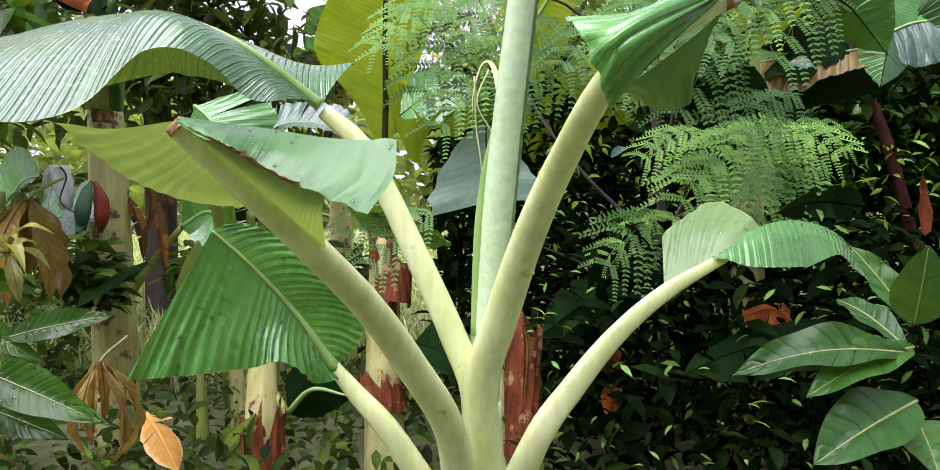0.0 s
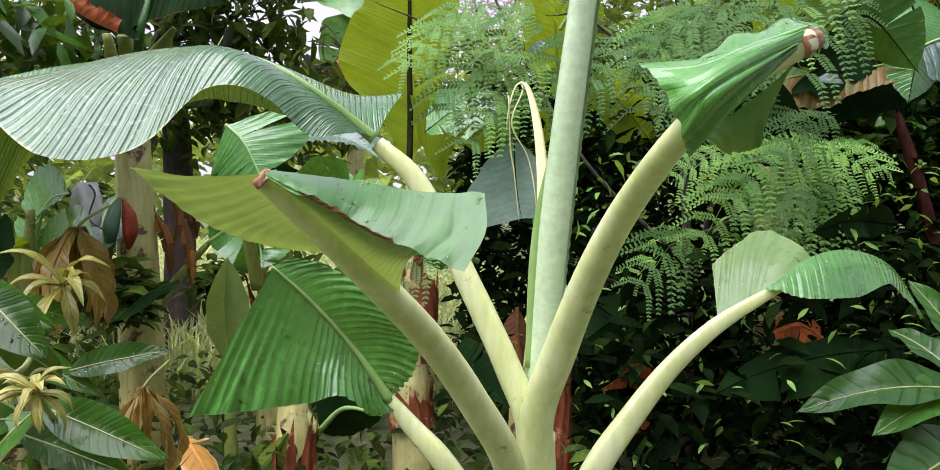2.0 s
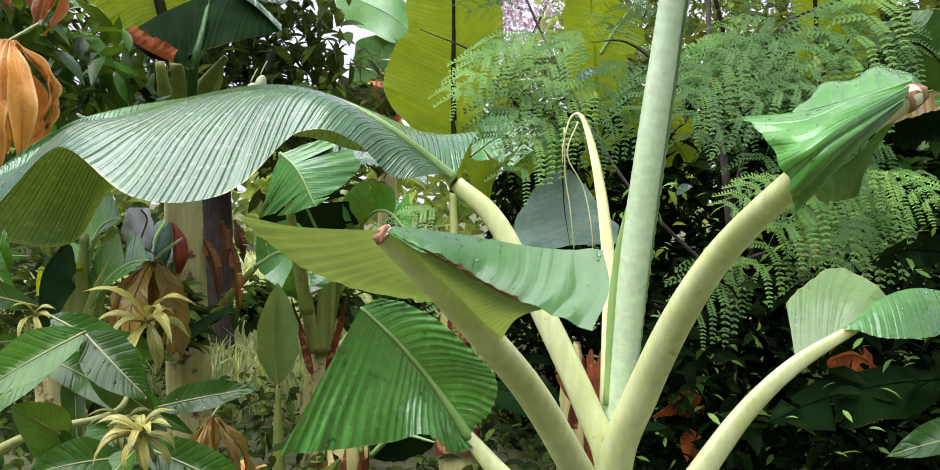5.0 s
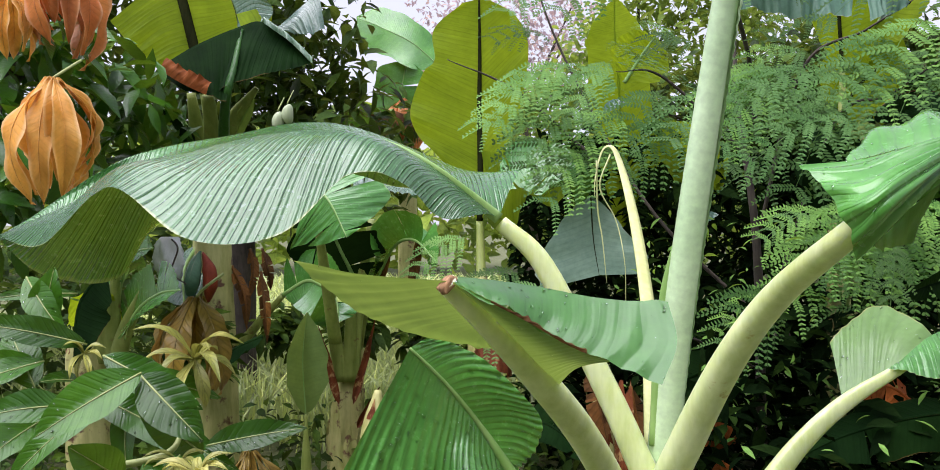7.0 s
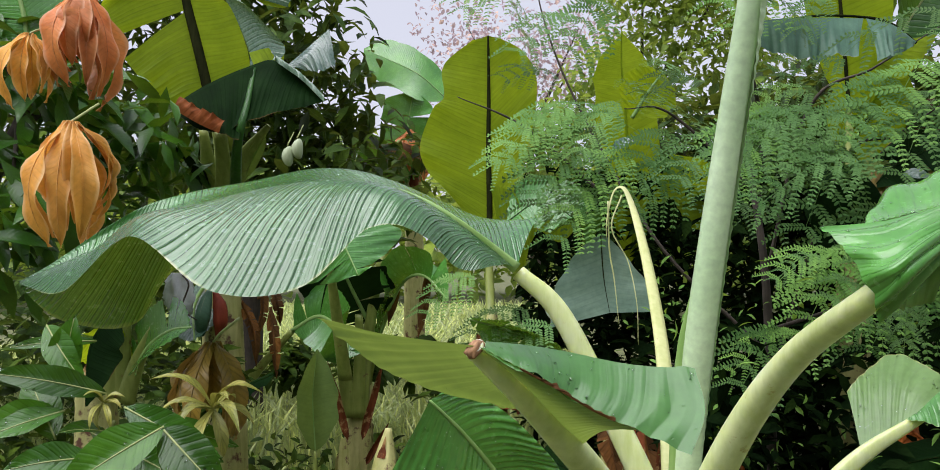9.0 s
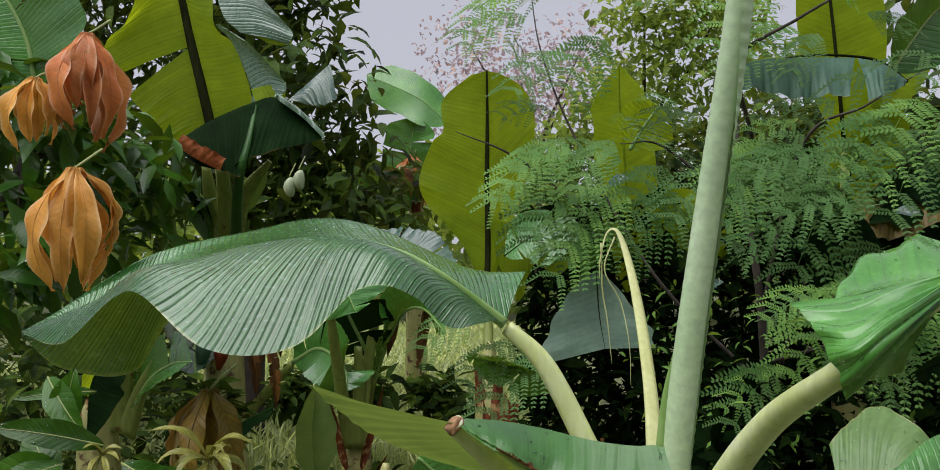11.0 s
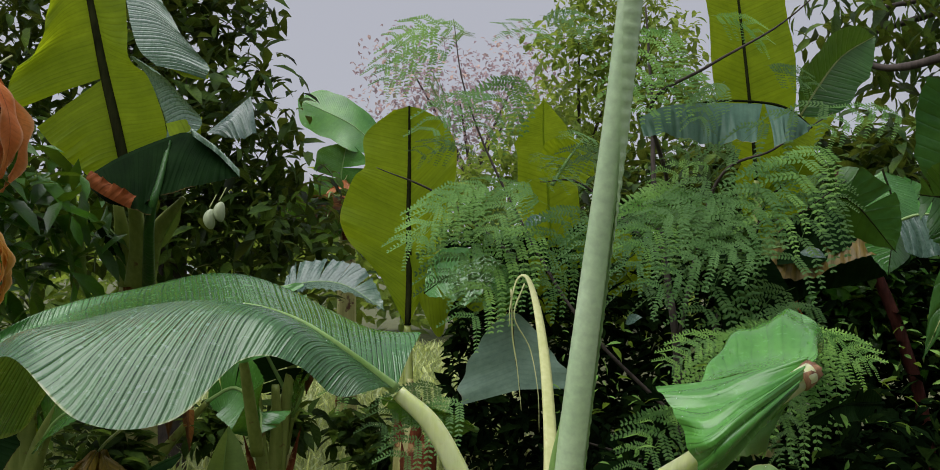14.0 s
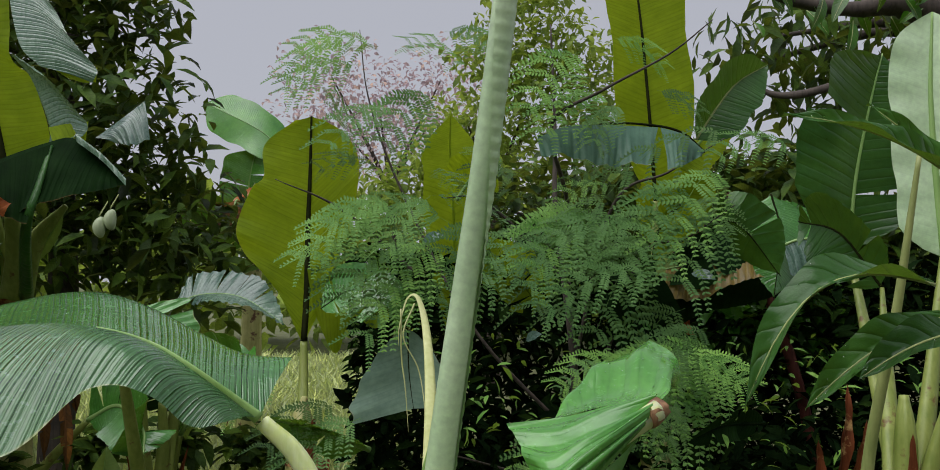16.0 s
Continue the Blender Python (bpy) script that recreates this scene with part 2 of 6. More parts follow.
# ribs standing against the light: their silhouette shade is painted near-black
RIB_SHADED = skin_material("banana_midrib_shaded", (0.010, 0.012, 0.005), (0.028, 0.032, 0.011), None, 0.8, spec=0.0)
ROLL = leaf_material("rolled_leaf_pale", (0.51, 0.70, 0.45), (0.64, 0.81, 0.58), (0.4, 0.55, 0.2), 0.1, 0.34, 150, 38, 0.05, coat=0.4, vary=0.05, stripe=0.12)
TRUNK = skin_material("banana_trunk", (0.30, 0.31, 0.08), (0.56, 0.53, 0.22), (0.12, 0.05, 0.025), 0.5, 8.0, spot_at=0.56)
SHEATH = skin_material("dry_red_sheath", (0.06, 0.016, 0.006), (0.23, 0.065, 0.022), (0.40, 0.25, 0.10), 0.6, 9.0, bump_d=0.010, spot_at=0.55, spec=0.15)
STRAW = skin_material("dry_yellow_strip", (0.40, 0.44, 0.15), (0.56, 0.58, 0.27), (0.32, 0.18, 0.08), 0.5, 8.0, spot_at=0.7)
BARK = skin_material("bark", (0.03, 0.024, 0.02), (0.09, 0.07, 0.055), None, 0.85, 12.0, bump_d=0.008)
BRACT = skin_material("dull_red_bract", (0.14, 0.022, 0.010), (0.28, 0.055, 0.026), (0.10, 0.03, 0.015), 0.55, 9.0, spec=0.2)
REDBARK = skin_material("red_stem", (0.03, 0.009, 0.007), (0.10, 0.03, 0.02), (0.09, 0.05, 0.03), 0.7, 10.0, spec=0.15)
TWIG = skin_material("green_twig", (0.22, 0.27, 0.08), (0.36, 0.40, 0.14), None, 0.5, 14.0)
SOIL = skin_material("weedy_ground", (0.06, 0.075, 0.025), (0.14, 0.15, 0.06), (0.08, 0.06, 0.035), 0.95, 3.0, stretch=(1, 1, 1), bump_d=0.03)
PLASTER = skin_material("blocking_wall_plaster", (0.09, 0.095, 0.075), (0.17, 0.17, 0.145), (0.05, 0.055, 0.04), 0.9, 2.0, stretch=(1, 1, 0.3), bump_d=0.01, spec=0.1)
FRUIT = skin_material("green_mango_skin", (0.34, 0.42, 0.24), (0.46, 0.53, 0.34), None, 0.4, 10.0)
CUT = skin_material("cut_brown_end", (0.12, 0.055, 0.03), (0.50, 0.28, 0.13), None, 0.8, 30.0)
BAG = skin_material("white_plastic", (0.70, 0.72, 0.74), (0.85, 0.86, 0.88), None, 0.35, 6.0, stretch=(1, 1, 1), bump_d=0.01)
rng = random.Random(7)


# ---- building helpers ----
def curve(pts, n):
    """n points along a smooth curve through pts."""
    p = np.array(pts, float)
    if len(p) == 2:
        return p[0] + np.linspace(0, 1, n)[:, None] * (p[1] - p[0])
    e = np.vstack([2 * p[0] - p[1], p, 2 * p[-1] - p[-2]])
    s = np.linspace(0, len(p) - 1, n)
    i = np.minimum(s.astype(int), len(p) - 2)
    f = (s - i)[:, None]
    a, b, c, d = e[i], e[i + 1], e[i + 2], e[i + 3]
    return 0.5 * (2 * b + (c - a) * f + (2 * a - 5 * b + 4 * c - d) * f**2 + (3 * b - a - 3 * c + d) * f**3)


def mesh(name, verts, faces, uvs=None, smooth=True):
    me = bpy.data.meshes.new(name)
    me.from_pydata([tuple(map(float, v)) for v in verts], [], [tuple(map(int, f)) for f in faces])
    if uvs is not None:
        layer = me.uv_layers.new(name="UVMap")
        idx = np.zeros(len(me.loops), int)
        me.loops.foreach_get("vertex_index", idx)
        layer.data.foreach_set("uv", np.array(uvs, np.float32)[idx].ravel())
    if smooth:
        me.polygons.foreach_set("use_smooth", [True] * len(me.polygons))
    me.update()
    return me


def part(name, me, mat, parent, label=""):
    """One mesh object under a thing or under a part."""
    ob = new(name, me)
    if not me.materials:
        me.materials.append(mat)
    ob.parent = parent
    if parent is not None:
        ob.matrix_parent_inverse = parent.matrix_world.inverted()
    return tagged(ob, label)


def thing(name, label, category, at=(0, 0, 0), group="", kind=""):
    ob = new(name)
    ob.empty_display_size = 0.05
    ob.location = at
    ob.matrix_world = Matrix.Translation(at)
    return tagged(ob, label, category, group, kind)


def grid_faces(nu, nv, close=False, start=0):
    return [(start + i * nv + j, start + i * nv + (j + 1) % nv, start + (i + 1) * nv + (j + 1) % nv, start + (i + 1) * nv + j) for i in range(nu - 1) for j in range(nv if close else nv - 1)]


def frames_along(c):
    t = np.gradient(c, axis=0)
    t /= np.linalg.norm(t, axis=1)[:, None] + 1e-9
    ref = np.array((0.0, -1.0, 0.0)) if abs(t[0][1]) < 0.85 else np.array((1.0, 0.0, 0.0))
    s = []
    for d in t:
        ref = ref - d * (ref @ d)
        ref = ref / np.linalg.norm(ref)
        s.append(ref)
    s = np.array(s)
    return t, s, np.cross(t, s)


def tube(pts, radii, sides=12, n=24, groove=0.0, flat=1.0, rough=0.0, seed=0, flute=0.0):
    """A tapering stalk along pts; groove hollows its upper side; flat squeezes it."""
    c = curve(pts, n)
    r = np.interp(np.linspace(0, 1, n), np.linspace(0, 1, len(radii)), radii)
    t, s, b = frames_along(c)
    g = np.random.RandomState(seed)
    v, uv = [], []
    a = np.arange(sides) * 2 * math.pi / sides
    length = np.r_[0, np.cumsum(np.linalg.norm(np.diff(c, axis=0), axis=1))]
    for i in range(n):
        k = 1 - groove * np.exp(-((np.cos(a) - 1) ** 2) * 8) if groove else np.ones(sides)
        k = k * (1 + flute * np.cos(3 * a + 2.5 * i / n + seed) + flute * 0.6 * np.cos(7 * a - 3 * i / n))
        rr = r[i] * k * (1 + rough * (g.rand(sides) - 0.5))
        v += list(c[i] + np.outer(rr * np.cos(a) * flat, s[i]) + np.outer(rr * np.sin(a), b[i]))
        uv += [(length[i], 2 * j / sides - 1) for j in range(sides)]
    f = grid_faces(n, sides, True)
    f += [tuple(range(sides))[::-1], tuple((n - 1) * sides + j for j in range(sides))]
    return mesh("stalk", v, f, uv)


def loft(curves, nu=40, nv=14, ribs=0.0, count=40, v_mid=0.0, v_end=1.0, sag=0.0, rag=0.0, seed=1):
    """A leaf surface through a few smooth lines, the first along the rib; pleated across, ribs metres deep, count pleats a metre."""
    g = np.random.RandomState(seed)
    cs = np.array([curve(c, nu) for c in curves])
    grid = np.array([curve(cs[:, i], nv) for i in range(nu)])
    du = np.gradient(grid, axis=0)
    dv = np.gradient(grid, axis=1)
    nrm = np.cross(du, dv)
    nrm /= np.linalg.norm(nrm, axis=2)[:, :, None] + 1e-9
    u = np.linspace(0, 1, nu)[:, None]
    w = np.linspace(v_mid, v_end, nv)[None, :]
    edge = np.clip(w * 1.2, 0, 1)
    run = np.r_[0, np.cumsum(np.linalg.norm(np.diff(cs[0], axis=0), axis=1))]
    lift = ribs * np.sin((run[:, None] - 0.03 * w) * count * 6.283 + 1.5 * np.sin(run[:, None] * 31)) * edge + sag * np.sin(math.pi * u) * np.sin(math.pi * (w - v_mid) / max(v_end - v_mid, 1e-6))
    wave = rag * np.interp(np.linspace(0, 1, nu), np.linspace(0, 1, 14), g.rand(14) - 0.5)[:, None] * w**3
    grid = grid + nrm * (lift + wave)[:, :, None]
    length = np.r_[0, np.cumsum(np.linalg.norm(np.diff(cs[0], axis=0), axis=1))]
    uv = [(length[i], w[0, j]) for i in range(nu) for j in range(nv)]
    return mesh("blade", grid.reshape(-1, 3), grid_faces(nu, nv), uv)


def blade(mid, width, side, lift=(20, 20), droop=0.0, nu=36, nv=6, base=0.15, tip=1.0, tears=0, pleat=0.004, seed=1, limp=14.0, halves=(1.0, 1.0)):
    """A banana blade: a rib, two halves lifted by degrees, drooping to their margins, torn into strips.
    base: share of the length over which it widens; tip: share of the length at which it starts to narrow."""
    g = np.random.RandomState(seed)
    c = curve(mid, nu)
    t = np.gradient(c, axis=0)
    t /= np.linalg.norm(t, axis=1)[:, None]
    length = np.r_[0, np.cumsum(np.linalg.norm(np.diff(c, axis=0), axis=1))]
    total = length[-1]
    verts, faces, uvs = [], [], []
    for half in (0, 1):
        sgn = (-1, 1)[half]
        cuts = np.sort(np.r_[0, g.rand(tears) * 0.9 + 0.05, 1]) if tears else np.array([0.0, 1.0])
        for a, b in zip(cuts[:-1], cuts[1:]):
            m = max(4, int(nu * (b - a)) + 2)
            us = np.linspace(a, b, m)
            fall = radians(g.uniform(-1, 1) * limp) if tears else 0.0
            rows = []
            for k, u in enumerate(us):
                for j in range(nv):
                    w = j / (nv - 1)
                    uu = u if not tears else (a + b) / 2 + (u - (a + b) / 2) * (1 - 0.10 * w)
                    x = uu * (nu - 1)
                    i = min(int(x), nu - 2)
                    f = x - i
                    p, d = c[i] * (1 - f) + c[i + 1] * f, t[i] * (1 - f) + t[i + 1] * f
                    s = np.array(side, float)
                    s = s - d * (s @ d) / (d @ d)
                    s /= np.linalg.norm(s)
                    nn = np.cross(s, d)
                    nn /= np.linalg.norm(nn)
                    prof = min(1.0, (u / base) ** 0.6) if base > 0 else 1.0
                    if u > tip:
                        prof *= max(0.02, 1 - ((u - tip) / (1 - tip)) ** 1.8)
                    off = width * halves[half] * prof * w * (1 + 0.03 * math.sin(u * 23 + seed))
                    ang = radians(lift[half]) + fall * w
                    q = p + sgn * s * off * math.cos(ang) + nn * (off * math.sin(ang) - droop * (w**2) * width * prof + pleat * math.sin(uu * total / 0.025 * 6.283) * w + 0.02 * width * math.sin(u * 17 + half * 2 + seed) * w * w)
                    # the strips lean towards the tip
                    rows.append(q + d / np.linalg.norm(d) * off * 0.12)
                    uvs.append((uu * total, sgn * w))
            start = len(verts)
            verts += rows
            faces += [f if half else f[::-1] for f in grid_faces(m, nv, False, start)]
    return mesh("blade", verts, faces, uvs)


def lance(base, tip, width, face=(0, -1, 0.4), bend=0.12, fold=25.0, nu=11, nv=3, wave=0.02, belly=0.45):
    """Vertices, faces and UVs of one long pointed leaf from base to tip, its upper side turned to face."""
    b, e = np.array(base, float), np.array(tip, float)
    d = e - b
    ln = np.linalg.norm(d)
    d = d / ln
    up = np.array(face, float)
    up = up - d * (up @ d)
    up /= np.linalg.norm(up) + 1e-9
    s = np.cross(d, up)
    v, uv = [], []
    ct, st = math.cos(radians(fold)), math.sin(radians(fold))
    for i in range(nu):
        u = i / (nu - 1)
        w = width * (math.sin(math.pi * min(1, u ** (0.693 / -math.log(belly)))) ** 0.8 if 0 < u < 1 else 0.02)
        p = b + d * ln * u + up * bend * ln * math.sin(math.pi * u * 0.9)
        for j in range(-nv + 1, nv):
            k = j / (nv - 1)
            rip = wave * ln * math.sin(u * 15 + k * 2) * abs(k)
            v.append(p + s * w * k * ct + up * (w * abs(k) * st + rip))
            uv.append((ln * u, k))
    return v, grid_faces(nu, 2 * nv - 1), uv


def joined(items):
    v, f, uv = [], [], []
    for a, b, c in items:
        k = len(v)
        v += list(a)
        f += [tuple(i + k for i in q) for q in b]
        uv += list(c)
    return v, f, uv


def mid_strip(base, tip, width, face, bend, r=0.0016):
    """The raised rib of a long leaf."""
    b, e = np.array(base, float), np.array(tip, float)
    d = e - b
    ln = np.linalg.norm(d)
    d /= ln
    up = np.array(face, float)
    up = up - d * (up @ d)
    up /= np.linalg.norm(up)
    pts = [b + d * ln * u + up * (bend * ln * math.sin(math.pi * u * 0.9) + 0.0006) for u in np.linspace(0, 0.97, 7)]
    return tube(pts, [r * 1.5, r, r * 0.4], 6, 12)


# ---- ground ----
def ground_mesh():
    n = 81
    xs = np.sign(np.linspace(-1, 1, n)) * np.abs(np.linspace(-1, 1, n)) ** 3 * 400
    v = []
    for y in xs:
        for x in xs:
            h = 0.06 * noise.noise((x * 0.6, y * 0.6, 1.0)) + 0.02 * noise.noise((x * 3, y * 3, 4.0)) if abs(x) < 60 and abs(y) < 60 else 0.0
            v.append((x, y + 3, h - 0.05))
    return mesh("ground", v, grid_faces(n, n))


tagged(part("ground", ground_mesh(), SOIL, None), "weedy ground with leaf litter under the banana plants", "ground", kind="structure")


# ---- a plain unseen wall, added behind the camera to cut the frontal light ----
def wall_mesh(x0, x1, y, thick, high):
    bm = bmesh.new()
    bmesh.ops.create_cube(bm, size=1.0, matrix=Matrix.Translation(((x0 + x1) / 2, y, high / 2 - 0.1)) @ Matrix.Diagonal((x1 - x0, thick, high + 0.2, 1)))
    bmesh.ops.bevel(bm, geom=bm.edges[:], offset=0.02, segments=2, affect="EDGES")
    me = bpy.data.meshes.new("wall")
    bm.to_mesh(me)
    bm.free()
    return me


tagged(part("light_blocking_wall", wall_mesh(-8.0, 8.0, -2.4, 0.22, 3.8), PLASTER, None), "plain unseen wall added to block light from behind the camera", "wall", kind="structure")


# ---- the banana plant in front ----
plant = thing("banana_plant", "young banana plant with cut pale green leaf stalks", "banana plant", (0.019, 1.558, 0.013))
base = (0.019, 1.558, -0.000)
part("pseudostem", tube([base, (0.019, 1.578, 0.337), (0.019, 1.592, 0.564), (0.026, 1.576, 0.728)], [0.075, 0.062, 0.05, 0.036], 20, 30, rough=0.02), STALK, plant)


def rolled(pts, radii, n=220, m=60):
    """A leaf still rolled like a cigar: a spiral in section, its seam winding slowly upwards."""
    c = curve(pts, n)
    r = np.interp(np.linspace(0, 1, n), np.linspace(0, 1, len(radii)), radii)
    t, s, b = frames_along(c)
    length = np.r_[0, np.cumsum(np.linalg.norm(np.diff(c, axis=0), axis=1))]
    v, uv = [], []
    for i in range(n):
        u = i / (n - 1)
        seam = 1.45 - 6.0 * max(0.0, u - 0.46) + 1.6 * max(0.0, 0.46 - u)
        for j in range(m):
            k = j / (m - 1)
            a = seam + (1 - k) * 2 * math.pi * 1.45
            loose = 0.74 + 0.26 * k + 1.5 * max(0, k - 0.85) * max(0, u - 0.35)
            ridge = 0.003 + 0.16 * max(0, k - 0.62) * (0.2 + u)
            rr = r[i] * loose * (1 + ridge * math.sin(length[i] / 0.026 * 6.283 + 1.3 * k))
            v.append(c[i] + s[i] * rr * math.cos(a) + b[i] * rr * math.sin(a))
            uv.append((length[i], k))
    return mesh("roll", v, grid_faces(n, m), uv)


part("rolled_leaf", rolled([(0.023, 1.585, 0.662), (0.039, 1.562, 0.924), (0.065, 1.522, 1.220), (0.101, 1.470, 1.548), (0.130, 1.408, 1.813), (0.156, 1.348, 2.109), (0.182, 1.290, 2.439)], [0.036, 0.035, 0.032, 0.028, 0.027, 0.025, 0.018]), ROLL, plant, "pale leaf still rolled up like a cigar")

stalk1 = part("petiole", tube([(0.013, 1.577, 0.533), (0.011, 1.533, 0.742), (-0.029, 1.540, 0.856), (-0.097, 1.561, 1.004), (-0.202, 1.592, 1.212), (-0.286, 1.610, 1.295)], [0.035, 0.028, 0.026, 0.024, 0.021, 0.016], 16, 40, 0.3), STALK, plant)
stalk2 = part("petiole", tube([(-0.013, 1.556, 0.501), (-0.034, 1.433, 0.707), (-0.098, 1.337, 0.852), (-0.162, 1.233, 0.973), (-0.237, 1.109, 1.084), (-0.293, 1.022, 1.157), (-0.350, 0.973, 1.221)], [0.036, 0.029, 0.027, 0.025, 0.022, 0.017, 0.014], 16, 44, 0.25), STALK, plant)
stalk3 = part("petiole", tube([(-0.013, 1.584, 0.434), (-0.145, 1.541, 0.664), (-0.214, 1.552, 0.742), (-0.264, 1.561, 0.799)], [0.03, 0.023, 0.019, 0.013], 14, 40, 0.25), STALK, plant)
stalk5 = part("petiole", tube([(0.039, 1.566, 0.566), (0.019, 1.508, 0.761), (0.055, 1.438, 0.913), (0.096, 1.336, 1.065), (0.136, 1.219, 1.183), (0.177, 1.042, 1.285), (0.254, 1.046, 1.348), (0.342, 1.070, 1.398)], [0.036, 0.033, 0.031, 0.027, 0.023, 0.018, 0.0155, 0.016], 18, 50, 0.2), STALK, plant)
stalk6 = part("petiole", tube([(0.026, 1.556, 0.404), (0.116, 1.465, 0.673), (0.192, 1.491, 0.777), (0.278, 1.529, 0.868), (0.377, 1.560, 0.945), (0.502, 1.591, 1.011)], [0.036, 0.026, 0.023, 0.019, 0.016, 0.010], 16, 40, 0.35), STALK, plant)
part("cut_end", tube([(0.322, 1.063, 1.386), (0.350, 1.074, 1.404)], [0.0155, 0.0135], 14, 4, rough=0.45), CUT, stalk5, "brown cut end")
part("cut_end", tube([(-0.346, 0.975, 1.217), (-0.353, 0.972, 1.224)], [0.0138, 0.0115], 14, 4, rough=0.45), CUT, stalk2, "brown cut end")
part("dry_strip", tube([(0.021, 1.603, 0.847), (0.059, 1.865, 1.013), (0.080, 2.061, 1.135), (0.095, 2.322, 1.294), (0.091, 2.517, 1.441), (0.067, 2.581, 1.530), (0.034, 2.593, 1.524), (0.010, 2.579, 1.435), (0.008, 2.578, 1.374)], [0.022, 0.020, 0.018, 0.0165, 0.013, 0.008, 0.0045, 0.0028, 0.001], 10, 60, 0.4, 0.45), STRAW, plant, "dried yellow leaf stalk bent over at its end")
part("thread", tube([(0.014, 2.579, 1.492), (0.019, 2.592, 1.339), (0.032, 2.580, 1.244), (0.045, 2.567, 1.101)], [0.003, 0.0025, 0.001], 5, 20), STRAW, plant)
part("thread", tube([(0.058, 2.581, 1.511), (0.022, 2.560, 1.406), (0.073, 2.562, 1.301), (0.094, 2.518, 1.171), (0.098, 2.518, 1.040)], [0.003, 0.002, 0.001], 5, 24), STRAW, plant)
part("sheath_flap", tube([(0.020, 1.551, 0.862), (0.024, 1.538, 1.054), (0.033, 1.532, 1.169), (0.044, 1.520, 1.261)], [0.02, 0.018, 0.014, 0.003], 10, 24, 0.5, 0.35), RIB, plant)

# the arching blade
M1 = [(-0.290, 1.591, 1.304), (-0.404, 1.564, 1.396), (-0.501, 1.579, 1.452), (-0.609, 1.593, 1.481), (-0.732, 1.633, 1.484), (-0.882, 1.665, 1.463), (-1.051, 1.696, 1.417), (-1.261, 1.738, 1.335), (-1.428, 1.763, 1.268)]
N1 = [(-0.328, 1.535, 1.310), (-0.394, 1.493, 1.305), (-0.463, 1.450, 1.366), (-0.558, 1.426, 1.378), (-0.691, 1.388, 1.275), (-0.872, 1.438, 1.274), (-1.099, 1.603, 1.375), (-1.286, 1.698, 1.251), (-1.417, 1.751, 1.265)]
K1 = [(-0.246, 1.732, 1.423), (-0.358, 1.824, 1.427), (-0.466, 1.883, 1.466), (-0.580, 1.941, 1.514), (-0.714, 1.986, 1.553), (-0.823, 1.981, 1.547), (-0.947, 1.925, 1.511), (-1.082, 1.842, 1.470), (-1.187, 1.755, 1.415), (-1.430, 1.776, 1.270)]
F1 = [np.array(q) + (0, 0.13 * w, -0.12 * w) for q, w in zip(K1[:6], (0.1, 0.4, 0.7, 1, 1, 1))] + [(-1.112, 1.940, 1.307), (-1.202, 1.858, 1.165), (-1.344, 1.813, 1.175), (-1.426, 1.770, 1.259)]


def between(a, b, f, up):
    """A line between two, pushed upwards: the bulge of a blade."""
    a, b = curve(a, 9), curve(b, 9)
    w = np.sin(np.linspace(0.15, math.pi - 0.15, 9))[:, None]
    return list(a * (1 - f) + b * f + w * np.array((0, 0, up)))


blade1 = part("leaf_blade", loft([M1, between(M1, N1, 0.25, 0.024), between(M1, N1, 0.62, 0.036), N1], 300, 22, 0.0, 66, rag=0.018, seed=3), BANANA_BROAD, plant, "broad arching blade, glossy green above")
part("leaf_blade", loft([M1, between(M1, K1, 0.5, -0.004), [np.array(q) + (0, 0, -0.014) for q in K1], F1], 240, 20, 0.0, 66, rag=0.012, seed=4), BANANA_BROAD, plant, "broad arching blade, glossy green above")
part("midrib", tube(curve(M1, 28)[:11], [0.013, 0.008, 0.006, 0.004, 0.002], 10, 40, flat=0.45), RIB, blade1)

# the cut blade that comes towards the camera
A2 = [(-0.350, 0.963, 1.225), (-0.340, 0.985, 1.208), (-0.325, 1.010, 1.185), (-0.310, 1.045, 1.158), (-0.300, 1.060, 1.140), (-0.288, 1.080, 1.121)]
B2 = [(-0.477, 1.090, 1.225), (-0.447, 1.110, 1.197), (-0.412, 1.120, 1.168), (-0.370, 1.110, 1.145), (-0.325, 1.090, 1.131), (-0.291, 1.083, 1.121)]
C2 = [(-0.600, 1.185, 1.241), (-0.561, 1.200, 1.206), (-0.503, 1.210, 1.162), (-0.425, 1.190, 1.131), (-0.347, 1.140, 1.121), (-0.295, 1.090, 1.121)]
part("leaf_blade", loft([A2, B2, C2], 120, 14, 0.0008, 72, sag=0.0, rag=0.008), BANANA_UNDER, plant, "cut blade seen from its pale underside")
D2 = [(-0.342, 0.960, 1.223), (-0.310, 1.010, 1.183), (-0.270, 1.070, 1.129), (-0.237, 1.130, 1.082), (-0.207, 1.180, 1.043)]
E2 = [(-0.338, 0.937, 1.225), (-0.278, 0.914, 1.197), (-0.223, 0.900, 1.168), (-0.182, 0.889, 1.149), (-0.157, 0.882, 1.140)]
S2 = [(-0.340, 0.950, 1.224), (-0.290, 0.960, 1.189), (-0.241, 0.980, 1.148), (-0.208, 1.000, 1.120), (-0.185, 1.020, 1.107)]
part("leaf_blade", loft([D2, S2, E2], 120, 14, 0.0005, 72), BANANA_UNDER, plant, "cut blade seen from its pale underside")
G2 = [(-0.338, 0.936, 1.225), (-0.292, 0.915, 1.203), (-0.250, 0.905, 1.182), (-0.209, 0.895, 1.159), (-0.169, 0.882, 1.143), (-0.136, 0.868, 1.131), (-0.107, 0.858, 1.116)]
